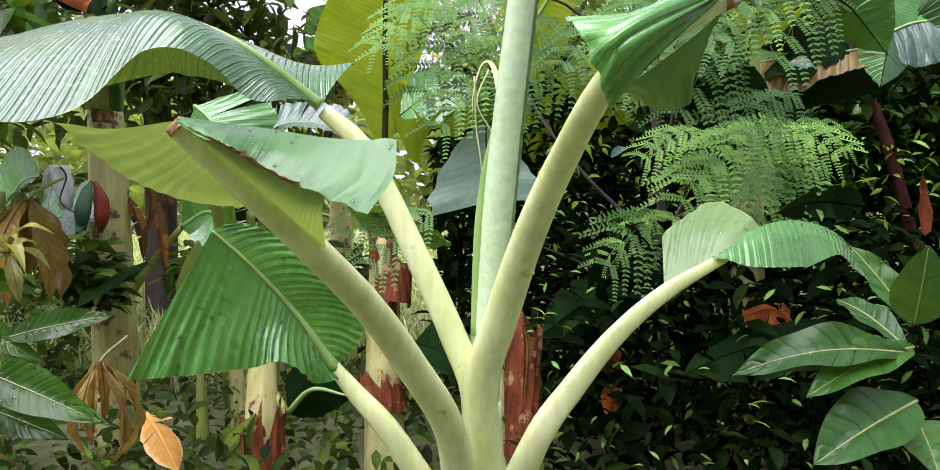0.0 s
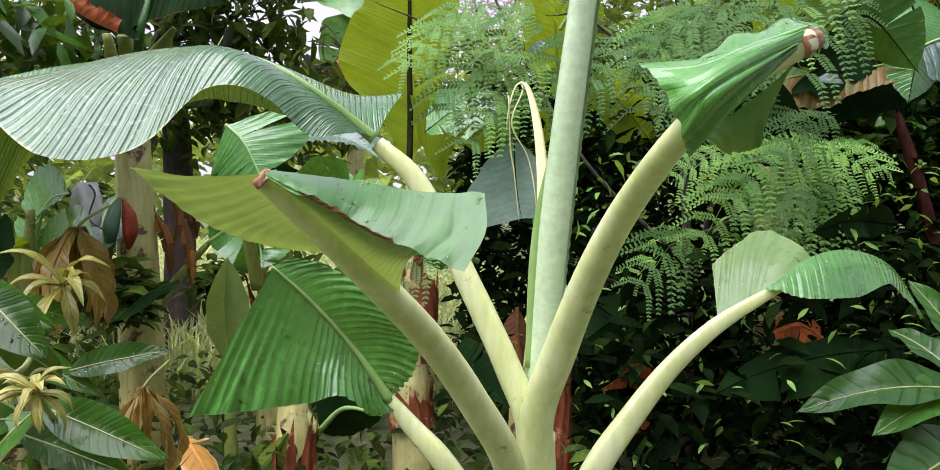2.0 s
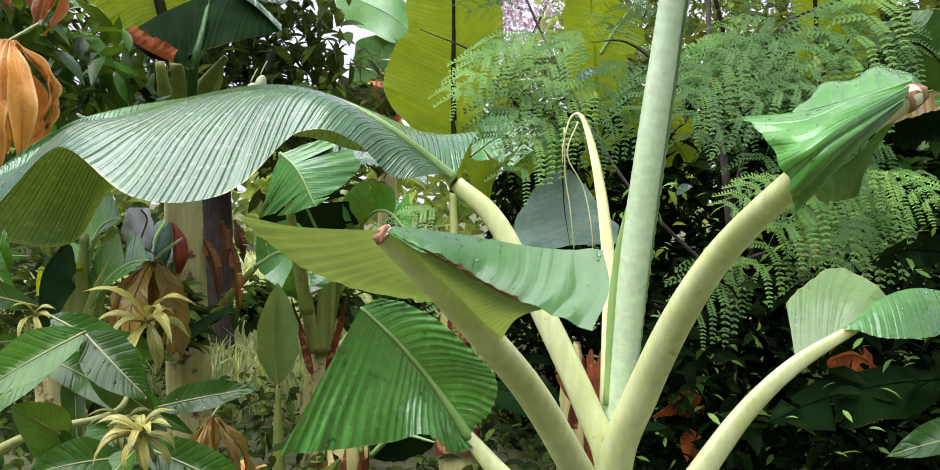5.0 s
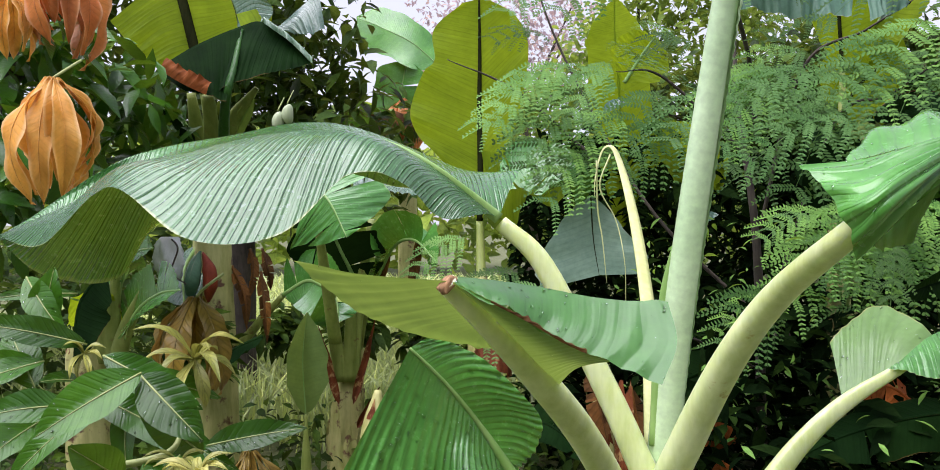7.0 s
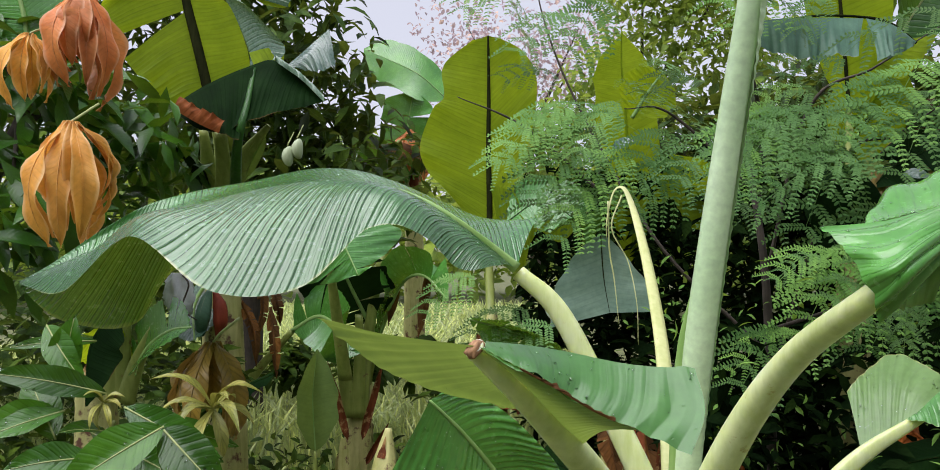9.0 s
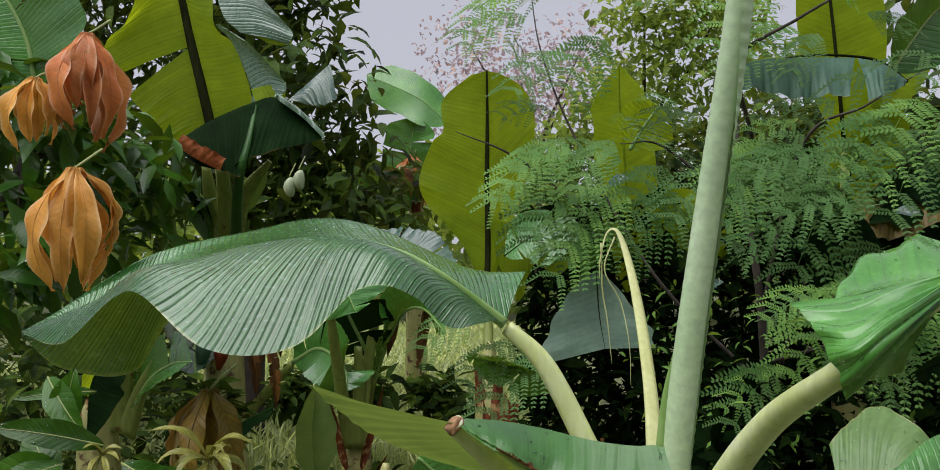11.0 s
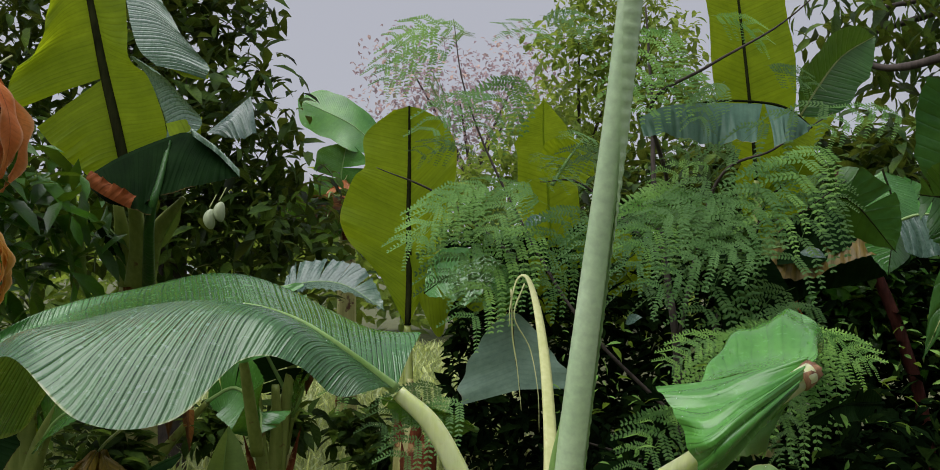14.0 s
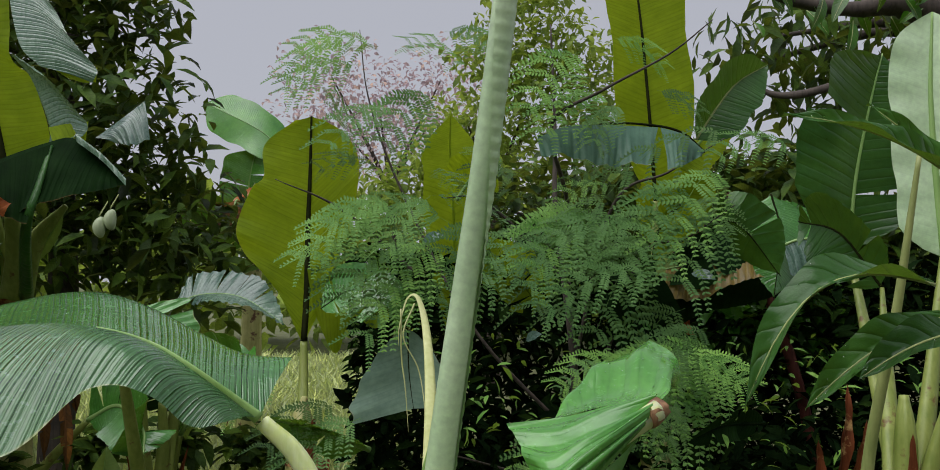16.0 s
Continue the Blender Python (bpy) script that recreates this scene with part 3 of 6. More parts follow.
H2 = [(-0.335, 0.967, 1.230), (-0.290, 0.985, 1.224), (-0.231, 0.975, 1.216), (-0.172, 0.955, 1.206), (-0.123, 0.945, 1.202), (-0.098, 0.940, 1.204), (-0.084, 0.937, 1.202)]
Q2 = [(-0.335, 0.945, 1.227), (-0.289, 0.940, 1.215), (-0.238, 0.930, 1.198), (-0.186, 0.915, 1.176), (-0.143, 0.903, 1.165), (-0.106, 0.897, 1.160), (-0.083, 0.890, 1.159)]
flap2 = part("leaf_blade", loft([H2, Q2, G2], 120, 20, 0.0004, 40, v_mid=0.3, v_end=0.985, rag=0.014, seed=14), BANANA_SMOOTH, plant, "folded blade, glossy green with a burnt margin")
G_, H_ = curve(G2, 100)[16:60], curve(H2, 100)[16:60]
bite = np.interp(np.arange(44), np.arange(0, 45, 2), [rng.uniform(0.0, 0.06) + (0.09 if 3 < k < 9 else 0.0) * rng.random() for k in range(23)])[:, None]
burn = [G_ + np.array((0, -0.0015, -0.001)), G_ + (H_ - G_) * bite * 0.5 + np.array((0, -0.004, 0.002)), G_ + (H_ - G_) * bite + np.array((0, -0.003, 0.001))]
part("burnt_margin", loft([list(b) for b in burn], 90, 5), DRY, flap2, "scorched brown margin")

# the low cut blade
M3 = [(-0.448, 1.413, 1.071), (-0.390, 1.462, 1.001), (-0.326, 1.531, 0.902), (-0.261, 1.561, 0.795)]
L3 = [(-0.586, 1.372, 0.818), (-0.528, 1.378, 0.821), (-0.459, 1.392, 0.825), (-0.393, 1.430, 0.825), (-0.341, 1.460, 0.829), (-0.296, 1.520, 0.778), (-0.256, 1.550, 0.775)]
R3 = [(-0.421, 1.440, 1.085), (-0.375, 1.470, 1.072), (-0.314, 1.500, 1.035), (-0.239, 1.540, 0.956), (-0.205, 1.570, 0.900), (-0.218, 1.585, 0.844), (-0.249, 1.583, 0.809)]
blade3 = part("leaf_blade", loft([M3, between(M3, L3, 0.35, -0.004), between(M3, L3, 0.7, 0.006), L3], 240, 18, 0.0026, 58, rag=0.02, seed=5), BANANA, plant, "low blade with its tip cut off, wet with drops")
part("leaf_blade", loft([M3, between(M3, R3, 0.5, 0.01), R3], 240, 12, 0.0026, 58, rag=0.016, seed=6), BANANA, plant, "low blade with its tip cut off, wet with drops")
part("midrib", tube(curve(M3, 8), [0.0025, 0.004, 0.006, 0.012], 10, 30), RIB, blade3)

# the short blade left on the thick stalk
A5 = [(0.312, 1.043, 1.383), (0.316, 1.040, 1.392), (0.330, 1.060, 1.404), (0.346, 1.084, 1.415)]
B5 = [(0.239, 1.022, 1.316), (0.212, 0.980, 1.338), (0.230, 1.021, 1.366), (0.278, 1.102, 1.400)]
C5 = [(0.199, 1.022, 1.275), (0.169, 0.968, 1.308), (0.174, 1.012, 1.341), (0.216, 1.113, 1.383)]
O5 = [(0.177, 1.040, 1.247), (0.155, 1.009, 1.287), (0.143, 1.058, 1.343), (0.127, 1.104, 1.374)]
T5 = [(0.374, 1.120, 1.403), (0.440, 1.220, 1.434), (0.433, 1.320, 1.454), (0.380, 1.340, 1.447), (0.326, 1.320, 1.439), (0.262, 1.260, 1.402), (0.212, 1.180, 1.367)]
W5 = [A5[3], (0.310, 1.093, 1.406), B5[3], (0.247, 1.114, 1.391), C5[3], (0.188, 1.119, 1.377)]
part("leaf_blade", loft([O5, C5, B5, A5], 90, 30, 0.005, 26, v_mid=0.55, v_end=0.94, rag=0.02, seed=7), BANANA, plant, "short torn-off blade, glossy green")
part("leaf_blade", loft([W5, between(W5, T5, 0.35, -0.012), between(W5, T5, 0.7, 0.016), T5], 90, 18, 0.004, 30, rag=0.06, seed=8), BANANA, plant, "short torn-off blade, glossy green")

V5 = [(0.194, 1.060, 1.272), (0.240, 1.050, 1.305), (0.297, 1.060, 1.349), (0.343, 1.080, 1.392)]
Z5 = [(0.228, 1.120, 1.268), (0.278, 1.170, 1.256), (0.313, 1.170, 1.273), (0.312, 1.140, 1.340)]
part("leaf_blade", loft([V5, between(V5, Z5, 0.5, 0.004), Z5], 60, 12, 0.001, 40, rag=0.01, seed=17), BANANA_SMOOTH, plant, "lobe of the short blade hanging behind its stalk")

# the small folded blade on the low stalk
M6 = [(0.375, 1.563, 0.944), (0.427, 1.575, 0.973), (0.465, 1.583, 0.992), (0.502, 1.591, 1.013)]
O6 = [(0.397, 1.683, 1.049), (0.465, 1.725, 1.094), (0.533, 1.740, 1.118), (0.591, 1.653, 1.067)]
part("leaf_blade", loft([M6, between(M6, O6, 0.5, 0.012), O6], 80, 14, 0.0014, 40, rag=0.012, seed=9), BANANA_PALE, plant, "small folded blade, pale green")
U6 = [(0.491, 1.591, 1.018), (0.589, 1.646, 1.068), (0.698, 1.700, 1.075), (0.813, 1.763, 1.031), (0.909, 1.808, 0.913)]
V6 = [(0.468, 1.577, 1.010), (0.556, 1.564, 0.994), (0.667, 1.616, 0.988), (0.786, 1.709, 1.001), (0.900, 1.808, 0.912)]
part("leaf_blade", loft([U6, between(U6, V6, 0.5, 0.012), V6], 120, 12, 0.0012, 50, rag=0.012, seed=10), BANANA, plant, "small folded blade, glossy green")


# ---- banana plants behind ----
def stem_set(p, pts, radii, seed, sheaths, skin):
    """A trunk of wrapped sheaths with dry red ones peeling off."""
    tr = part("pseudostem", tube(pts, radii, 28, 30, rough=0.03, seed=seed, flute=0.07), skin, p)
    g = random.Random(seed)
    c = curve(pts, 40)
    for k in range(sheaths):
        i0 = g.randint(8, 30)
        rise = g.randint(5, 9)
        a0 = g.uniform(-2.6, -0.5)
        arc = g.uniform(0.7, 1.5)
        flare, twist = g.uniform(0.5, 1.3), g.uniform(-0.4, 0.4)
        v, uv = [], []
        for q in range(14):
            u = q / 13
            i = min(i0 + u * rise, 39)
            lo = int(min(i, 38))
            mid = c[lo] + (c[lo + 1] - c[lo]) * (i - lo)
            r = np.interp(i / 39, np.linspace(0, 1, len(radii)), radii)
            for w in range(7):
                a = a0 + twist * u + (w / 6 - 0.5) * arc * (1 - u**1.4) * (1 + 0.15 * math.sin(9 * u + w))
                rr = r * (1.05 + flare * u**2.2 + 0.05 * math.sin(5 * w + 7 * u) * u)
                v.append(mid + np.array((math.cos(a) * rr, math.sin(a) * rr, 0)))
                uv.append((u * 0.4, w / 3 - 1))
        part("dry_sheath", mesh("sheath", v, grid_faces(14, 7), uv), SHEATH, tr, "dry reddish brown sheath")
    return tr


def banana(label, foot, top, radii, seed, leaves, sheaths=3, mid=None, skin=None):
    foot = (foot[0], foot[1], -0.06)
    p = thing("banana_plant", label, "banana plant", foot)
    stem_set(p, [foot] + ([mid] if mid else [tuple((np.array(foot) + top) / 2)]) + [top, tuple(np.array(top) + (0.01, 0.02, 0.16))], list(radii) + [0.012], seed, sheaths, skin or TRUNK)
    for k, (pts, width, side, mat, o) in enumerate(leaves):
        o = dict(o)
        rib_mat, rib = o.pop("rib", RIB), o.pop("r", 0.012)
        stalk_pts = o.pop("stalk", None)
        b = part("leaf_blade", blade(pts, width, side, seed=seed * 10 + k, **o), mat, p)
        part("midrib", tube(curve(pts, 10), [rib, rib * 0.7, rib * 0.3], 8, 30), rib_mat, b)
        if stalk_pts:
            part("petiole", tube(list(stalk_pts) + [pts[0]], [0.03, 0.022, rib * 1.1], 12, 20, 0.3), SHADED_STALK, p)
    return p


X = (1, 0, 0)
backlit_plant = banana("banana plant with one upright translucent yellow-green leaf", (-0.345, 3.274, -0.689), (-0.386, 3.632, 0.907), [0.085, 0.075, 0.055], 11, [
    ([(-0.315, 3.647, 1.456), (-0.167, 3.588, 1.543), (-0.015, 3.456, 1.455), (0.031, 3.385, 1.314)], 0.13, (0.3, -0.6, -0.6), BANANA, dict(base=0.2, tip=0.6, tears=3, lift=(10, 10), r=0.003, rib=RIB_SHADED)),
    ([(-1.191, 4.652, 1.443), (-1.026, 4.624, 1.499), (-0.807, 4.569, 1.485), (-0.565, 4.488, 1.343)], 0.17, (0.1, -0.8, -0.5), BANANA_GREY, dict(base=0.2, tip=0.6, tears=4, limp=8, pleat=0.008, r=0.004)),
])
BR = [(-0.398, 3.800, 1.299), (-0.395, 3.850, 1.537), (-0.401, 3.890, 1.825), (-0.399, 3.910, 2.089), (-0.402, 3.940, 2.384)]
BL = [(-0.414, 3.800, 1.307), (-0.537, 3.840, 1.541), (-0.694, 3.870, 1.710), (-0.732, 3.880, 1.847), (-0.677, 3.900, 2.006), (-0.618, 3.910, 2.084), (-0.624, 3.930, 2.240), (-0.480, 3.940, 2.358)]
BT = [(-0.384, 3.800, 1.307), (-0.299, 3.840, 1.566), (-0.214, 3.870, 1.812), (-0.167, 3.900, 2.064), (-0.175, 3.920, 2.199), (-0.236, 3.930, 2.298), (-0.349, 3.940, 2.368)]
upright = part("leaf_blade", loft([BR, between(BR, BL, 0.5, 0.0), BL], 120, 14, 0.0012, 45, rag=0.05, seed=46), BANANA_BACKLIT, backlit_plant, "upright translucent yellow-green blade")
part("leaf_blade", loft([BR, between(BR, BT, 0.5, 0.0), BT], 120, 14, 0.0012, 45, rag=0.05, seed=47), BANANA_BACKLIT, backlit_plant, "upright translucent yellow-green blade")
part("midrib", tube(BR, [0.016, 0.014, 0.010, 0.005], 8, 30), RIB_SHADED, upright)
part("petiole", tube([(-0.386, 3.630, 0.880), (-0.391, 3.740, 1.098), BR[0]], [0.03, 0.022, 0.017], 12, 20, 0.3), SHADED_STALK, backlit_plant)
TU = [(-0.390, 3.780, 1.635), (-0.210, 3.780, 1.593), (-0.059, 3.770, 1.547), (0.037, 3.760, 1.475)]
TL = [(-0.353, 3.750, 1.441), (-0.249, 3.720, 1.251), (-0.177, 3.730, 1.417), (-0.068, 3.730, 1.365), (0.026, 3.750, 1.447)]
part("leaf_blade", loft([TU, between(TU, TL, 0.5, 0.0), TL], 60, 12, 0.001, 45, rag=0.03, seed=48), BANANA_BACKLIT, backlit_plant, "torn translucent yellow-green blade")
tall = banana("tall banana plant with torn, folded leaves and scorched margins", (-1.587, 3.608, -0.356), (-1.656, 3.716, 1.572), [0.10, 0.09, 0.07], 12, [
    ([(-1.561, 3.649, 1.626), (-1.420, 3.513, 1.783), (-1.358, 3.445, 1.857)], 0.05, X, BANANA_UNDER, dict(base=0.3, tip=0.4, lift=(50, 50))),
    ([(-1.686, 3.649, 1.599), (-1.688, 3.513, 1.730), (-1.779, 3.444, 1.806)], 0.05, X, BANANA_SHADED, dict(base=0.3, tip=0.4, lift=(50, 50))),
    ([(-2.118, 2.957, 2.079), (-2.164, 2.946, 2.313), (-2.304, 2.931, 2.547), (-2.537, 2.979, 2.712)], 0.3, (1, 0, 0.3), BANANA, dict(base=0.25, tip=0.7, tears=1)),
], 1)
DM = [(-1.668, 3.597, 2.049), (-1.724, 3.620, 2.251), (-1.782, 3.642, 2.451), (-1.834, 3.664, 2.651), (-1.887, 3.687, 2.849), (-1.978, 3.734, 3.194)]
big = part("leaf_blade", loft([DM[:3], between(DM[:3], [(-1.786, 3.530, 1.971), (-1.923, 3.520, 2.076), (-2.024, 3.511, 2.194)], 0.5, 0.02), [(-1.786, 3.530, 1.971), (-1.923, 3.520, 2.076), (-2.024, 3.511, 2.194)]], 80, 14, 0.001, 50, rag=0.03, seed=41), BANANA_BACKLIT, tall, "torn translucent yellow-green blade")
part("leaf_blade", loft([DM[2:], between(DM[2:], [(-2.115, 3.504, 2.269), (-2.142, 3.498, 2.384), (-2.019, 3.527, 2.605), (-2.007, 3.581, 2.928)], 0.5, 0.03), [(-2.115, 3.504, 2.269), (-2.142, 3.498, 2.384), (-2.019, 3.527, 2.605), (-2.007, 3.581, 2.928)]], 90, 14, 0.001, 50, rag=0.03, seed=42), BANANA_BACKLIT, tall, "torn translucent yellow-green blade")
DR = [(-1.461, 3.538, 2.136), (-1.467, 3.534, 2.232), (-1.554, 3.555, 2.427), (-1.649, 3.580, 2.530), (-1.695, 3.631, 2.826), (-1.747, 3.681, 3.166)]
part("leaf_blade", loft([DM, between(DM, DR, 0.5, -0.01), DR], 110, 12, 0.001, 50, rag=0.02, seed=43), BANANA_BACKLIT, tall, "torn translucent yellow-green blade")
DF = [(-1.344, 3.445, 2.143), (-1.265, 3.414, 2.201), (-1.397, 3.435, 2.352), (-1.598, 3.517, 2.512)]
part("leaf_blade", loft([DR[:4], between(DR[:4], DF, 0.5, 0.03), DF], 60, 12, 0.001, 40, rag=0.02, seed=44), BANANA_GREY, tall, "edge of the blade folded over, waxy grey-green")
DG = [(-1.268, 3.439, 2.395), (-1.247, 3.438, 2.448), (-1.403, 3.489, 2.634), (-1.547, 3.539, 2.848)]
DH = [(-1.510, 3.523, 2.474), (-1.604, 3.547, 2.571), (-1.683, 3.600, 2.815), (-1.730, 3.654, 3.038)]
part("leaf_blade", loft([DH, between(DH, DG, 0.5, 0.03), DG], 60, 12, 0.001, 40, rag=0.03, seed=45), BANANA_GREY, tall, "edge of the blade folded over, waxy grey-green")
part("midrib", tube(DM, [0.026, 0.024, 0.02, 0.014], 10, 40), RIB_SHADED, big)
part("petiole", tube([(-1.666, 3.781, 1.572), (-1.677, 3.769, 1.830), (-1.669, 3.631, 2.020)], [0.04, 0.03, 0.026], 10, 20), SHADED_STALK, tall)
SA = [(-1.416, 3.959, 2.247), (-1.318, 3.960, 2.329), (-1.196, 3.962, 2.436)]
SB = [(-1.302, 3.900, 2.217), (-1.219, 3.872, 2.205), (-1.151, 3.906, 2.241)]
part("leaf_blade", loft([SA, between(SA, SB, 0.5, 0.04), SB], 40, 8, 0.001, 40, rag=0.03, seed=46), BANANA_GREY, tall, "torn scrap of blade, waxy grey-green")
HR = [(-1.709, 3.274, 1.934), (-1.587, 3.373, 2.048), (-1.413, 3.410, 2.132), (-1.303, 3.382, 2.145), (-1.189, 3.358, 2.063), (-1.088, 3.334, 1.965)]
HL = [(-1.690, 3.243, 1.920), (-1.576, 3.186, 1.840), (-1.465, 3.160, 1.804), (-1.365, 3.195, 1.852), (-1.238, 3.232, 1.897), (-1.080, 3.302, 1.951)]
hood = part("leaf_blade", loft([HR, between(HR, HL, 0.5, 0.03), HL], 90, 14, 0.002, 40, rag=0.02, seed=31), BANANA_SHADED, tall, "hanging dark blade with a scorched margin")
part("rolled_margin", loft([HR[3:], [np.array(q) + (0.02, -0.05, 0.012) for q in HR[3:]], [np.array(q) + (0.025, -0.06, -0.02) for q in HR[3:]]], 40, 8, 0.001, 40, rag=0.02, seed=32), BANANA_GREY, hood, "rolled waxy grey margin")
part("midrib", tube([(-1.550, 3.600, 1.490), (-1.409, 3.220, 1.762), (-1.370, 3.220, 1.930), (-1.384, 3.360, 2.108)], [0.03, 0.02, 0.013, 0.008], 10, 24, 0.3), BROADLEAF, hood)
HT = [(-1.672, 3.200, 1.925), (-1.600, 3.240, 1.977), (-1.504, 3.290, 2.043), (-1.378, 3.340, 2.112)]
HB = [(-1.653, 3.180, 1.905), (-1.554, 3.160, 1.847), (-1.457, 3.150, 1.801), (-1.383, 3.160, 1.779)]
part("leaf_blade", loft([HT, between(HT, HB, 0.5, 0.01), HB], 60, 12, 0.001, 40, rag=0.02, seed=34), BANANA_SHADED, tall, "shaded blade with a scorched margin")
HE = [np.array(q) + (0.0, -0.012, 0.0) for q in HB[:3]]
part("scorched_margin", loft([HE, [np.array(q) + (0.012, -0.006, 0.028) for q in HE], [np.array(q) + (0.022, 0.004, 0.055) for q in HE]], 40, 8, 0.003, 30, rag=0.04, seed=33), RUST, hood, "scorched orange-brown margin")
for q, r in (([(-1.446, 3.480, 2.205), (-1.367, 3.470, 2.221), (-1.279, 3.460, 2.232)], [(-1.417, 3.450, 2.145), (-1.343, 3.440, 2.137), (-1.281, 3.440, 2.150)]), ([(-1.454, 3.520, 2.464), (-1.359, 3.500, 2.463), (-1.259, 3.480, 2.468)], [(-1.377, 3.490, 2.417), (-1.316, 3.480, 2.400), (-1.261, 3.470, 2.402)])):
    part("leaf_blade", loft([q, between(q, r, 0.5, 0.004), r], 24, 8, rag=0.01), BANANA_BACKLIT, tall, "curled end of the blade, translucent yellow-green")
for q, r in (([(-1.620, 3.620, 1.490), (-1.571, 3.520, 1.654), (-1.552, 3.420, 1.842)], 0.03), ([(-1.577, 3.620, 1.490), (-1.494, 3.520, 1.719), (-1.340, 3.420, 1.872)], 0.012), ([(-1.656, 3.640, 1.490), (-1.658, 3.580, 1.685), (-1.657, 3.500, 1.866)], 0.02)):
    part("petiole", tube(q, [0.05, 0.04, r], 12, 14, 0.4, 0.6), SHADED_STALK, tall)
banana("banana plant with a bare leaf stalk beside a pale trunk", (-1.643, 3.729, -0.385), (-1.724, 3.878, 1.307), [0.10, 0.09, 0.07], 13, [
    ([(-1.301, 3.672, 0.961), (-1.160, 3.613, 1.032), (-1.021, 3.481, 0.961), (-0.993, 3.411, 0.865)], 0.15, (0.4, -0.5, -0.5), BANANA, dict(base=0.2, tip=0.6, tears=2, stalk=[(-1.639, 3.777, 0.573), (-1.474, 3.725, 0.777)])),
    ([(-1.747, 3.873, 1.221), (-1.736, 3.607, 1.089), (-1.659, 3.405, 0.944)], 0.14, (1, -0.3, 0), BANANA_GREY, dict(base=0.2, tip=0.5)),
    ([(-1.001, 2.985, 1.441), (-0.927, 2.950, 1.373), (-0.855, 2.912, 1.242)], 0.24, (1, 0.1, 0.35), BANANA, dict(base=0.3, tip=0.5, tears=2, limp=8, r=0.006, stalk=[(-0.990, 3.343, 0.797)])),
    ([(-1.106, 3.297, 0.504), (-1.110, 3.268, 0.733), (-1.084, 3.240, 0.933)], 0.125, (1, 0.3, 0), BANANA_UNDER, dict(base=0.3, tip=0.5, lift=(48, 40), r=0.004, halves=(0.8, 1.0), stalk=[(-1.118, 3.354, 0.083)])),
], 1)
shaded = banana("shaded banana plant with pale upright stalks and orange sheath edges", (-2.057, 3.400, 0.316), (-2.112, 3.450, 0.733), [0.10, 0.095, 0.08], 20, [
    ([(-2.009, 3.500, 0.903), (-1.966, 3.500, 1.080), (-1.886, 3.450, 1.168), (-1.789, 3.400, 1.189)], 0.16, (0.3, -0.5, -0.6), BANANA, dict(base=0.15, tip=0.6, tears=2, limp=8)),
    ([(-1.915, 3.400, 0.823), (-1.805, 3.300, 0.938), (-1.673, 3.200, 1.011), (-1.552, 3.100, 1.033)], 0.14, (0.2, -0.6, -0.6), BANANA, dict(base=0.2, tip=0.6, tears=3, limp=10)),
    ([(-2.027, 3.500, 0.825), (-2.058, 3.400, 0.938), (-2.098, 3.300, 0.983)], 0.12, (0.3, -0.5, 0.7), BANANA_BACKLIT, dict(base=0.2, tip=0.6)),
], 2)
for q in ([(-2.018, 3.420, 0.689), (-2.029, 3.400, 0.900), (-2.035, 3.360, 1.109)], [(-1.991, 3.420, 0.690), (-1.968, 3.400, 0.900), (-1.931, 3.360, 1.122)], [(-1.970, 3.420, 0.677), (-1.898, 3.380, 0.851), (-1.774, 3.300, 1.038)]):
    part("petiole", tube(q, [0.045, 0.034, 0.018], 12, 16, 0.35, 0.7), SHADED_STALK, shaded)
sucker = banana("banana sucker with red dried sheaths", (-1.064, 3.802, -0.508), (-1.016, 3.889, 0.657), [0.08, 0.075, 0.05], 14, [
    ([(-0.974, 3.831, 0.983), (-1.061, 3.701, 1.216), (-1.087, 3.572, 1.379)], 0.22, (1, 0, 0.2), BANANA_SHADED, dict(base=0.2, tip=0.5, tears=3, stalk=[(-1.010, 3.889, 0.628)])),
    ([(-0.946, 3.830, 0.868), (-0.821, 3.775, 1.157), (-0.694, 3.652, 1.216), (-0.574, 3.525, 1.113)], 0.16, (0.3, -0.7, 0.3), BANANA, dict(base=0.2, tip=0.6, tears=5, stalk=[(-1.010, 3.889, 0.628)])),
], 0)
red_trunk = banana("banana trunk wrapped in dry red-brown sheaths", (-0.763, 2.902, -0.389), (-0.773, 3.021, 0.497), [0.07, 0.065, 0.05], 15, [
    ([(-0.669, 2.945, 0.314), (-0.555, 2.822, 0.434), (-0.410, 2.692, 0.447)], 0.11, (0.1, -0.4, 0.9), BANANA_SHADED, dict(base=0.2, tip=0.5, stalk=[(-0.773, 3.015, 0.408)])),
    ([(-0.889, 2.935, 0.160), (-0.805, 2.877, 0.267), (-0.755, 2.817, 0.350)], 0.05, X, BANANA_UNDER, dict(base=0.2, tip=0.4)),
], 3)
dusky_plant = banana("banana plant with a waxy grey-green leaf and dry sheaths", (0.106, 3.014, -0.143), (0.108, 3.155, 0.546), [0.075, 0.07, 0.05], 16, [
    ([(0.060, 3.199, 1.392), (0.067, 3.167, 1.228), (0.086, 3.136, 1.089)], 0.24, X, WAXY_PALE, dict(base=0.75, lift=(-4, -4), halves=(1.0, 0.8), pleat=0.0005, rib=RIB_SHADED, r=0.003)),
    ([(-0.081, 3.225, 0.915), (-0.296, 3.085, 1.024), (-0.453, 3.013, 1.075)], 0.10, (0.1, -0.6, 0.6), BANANA, dict(base=0.2, tip=0.5, tears=2)),
], 3)
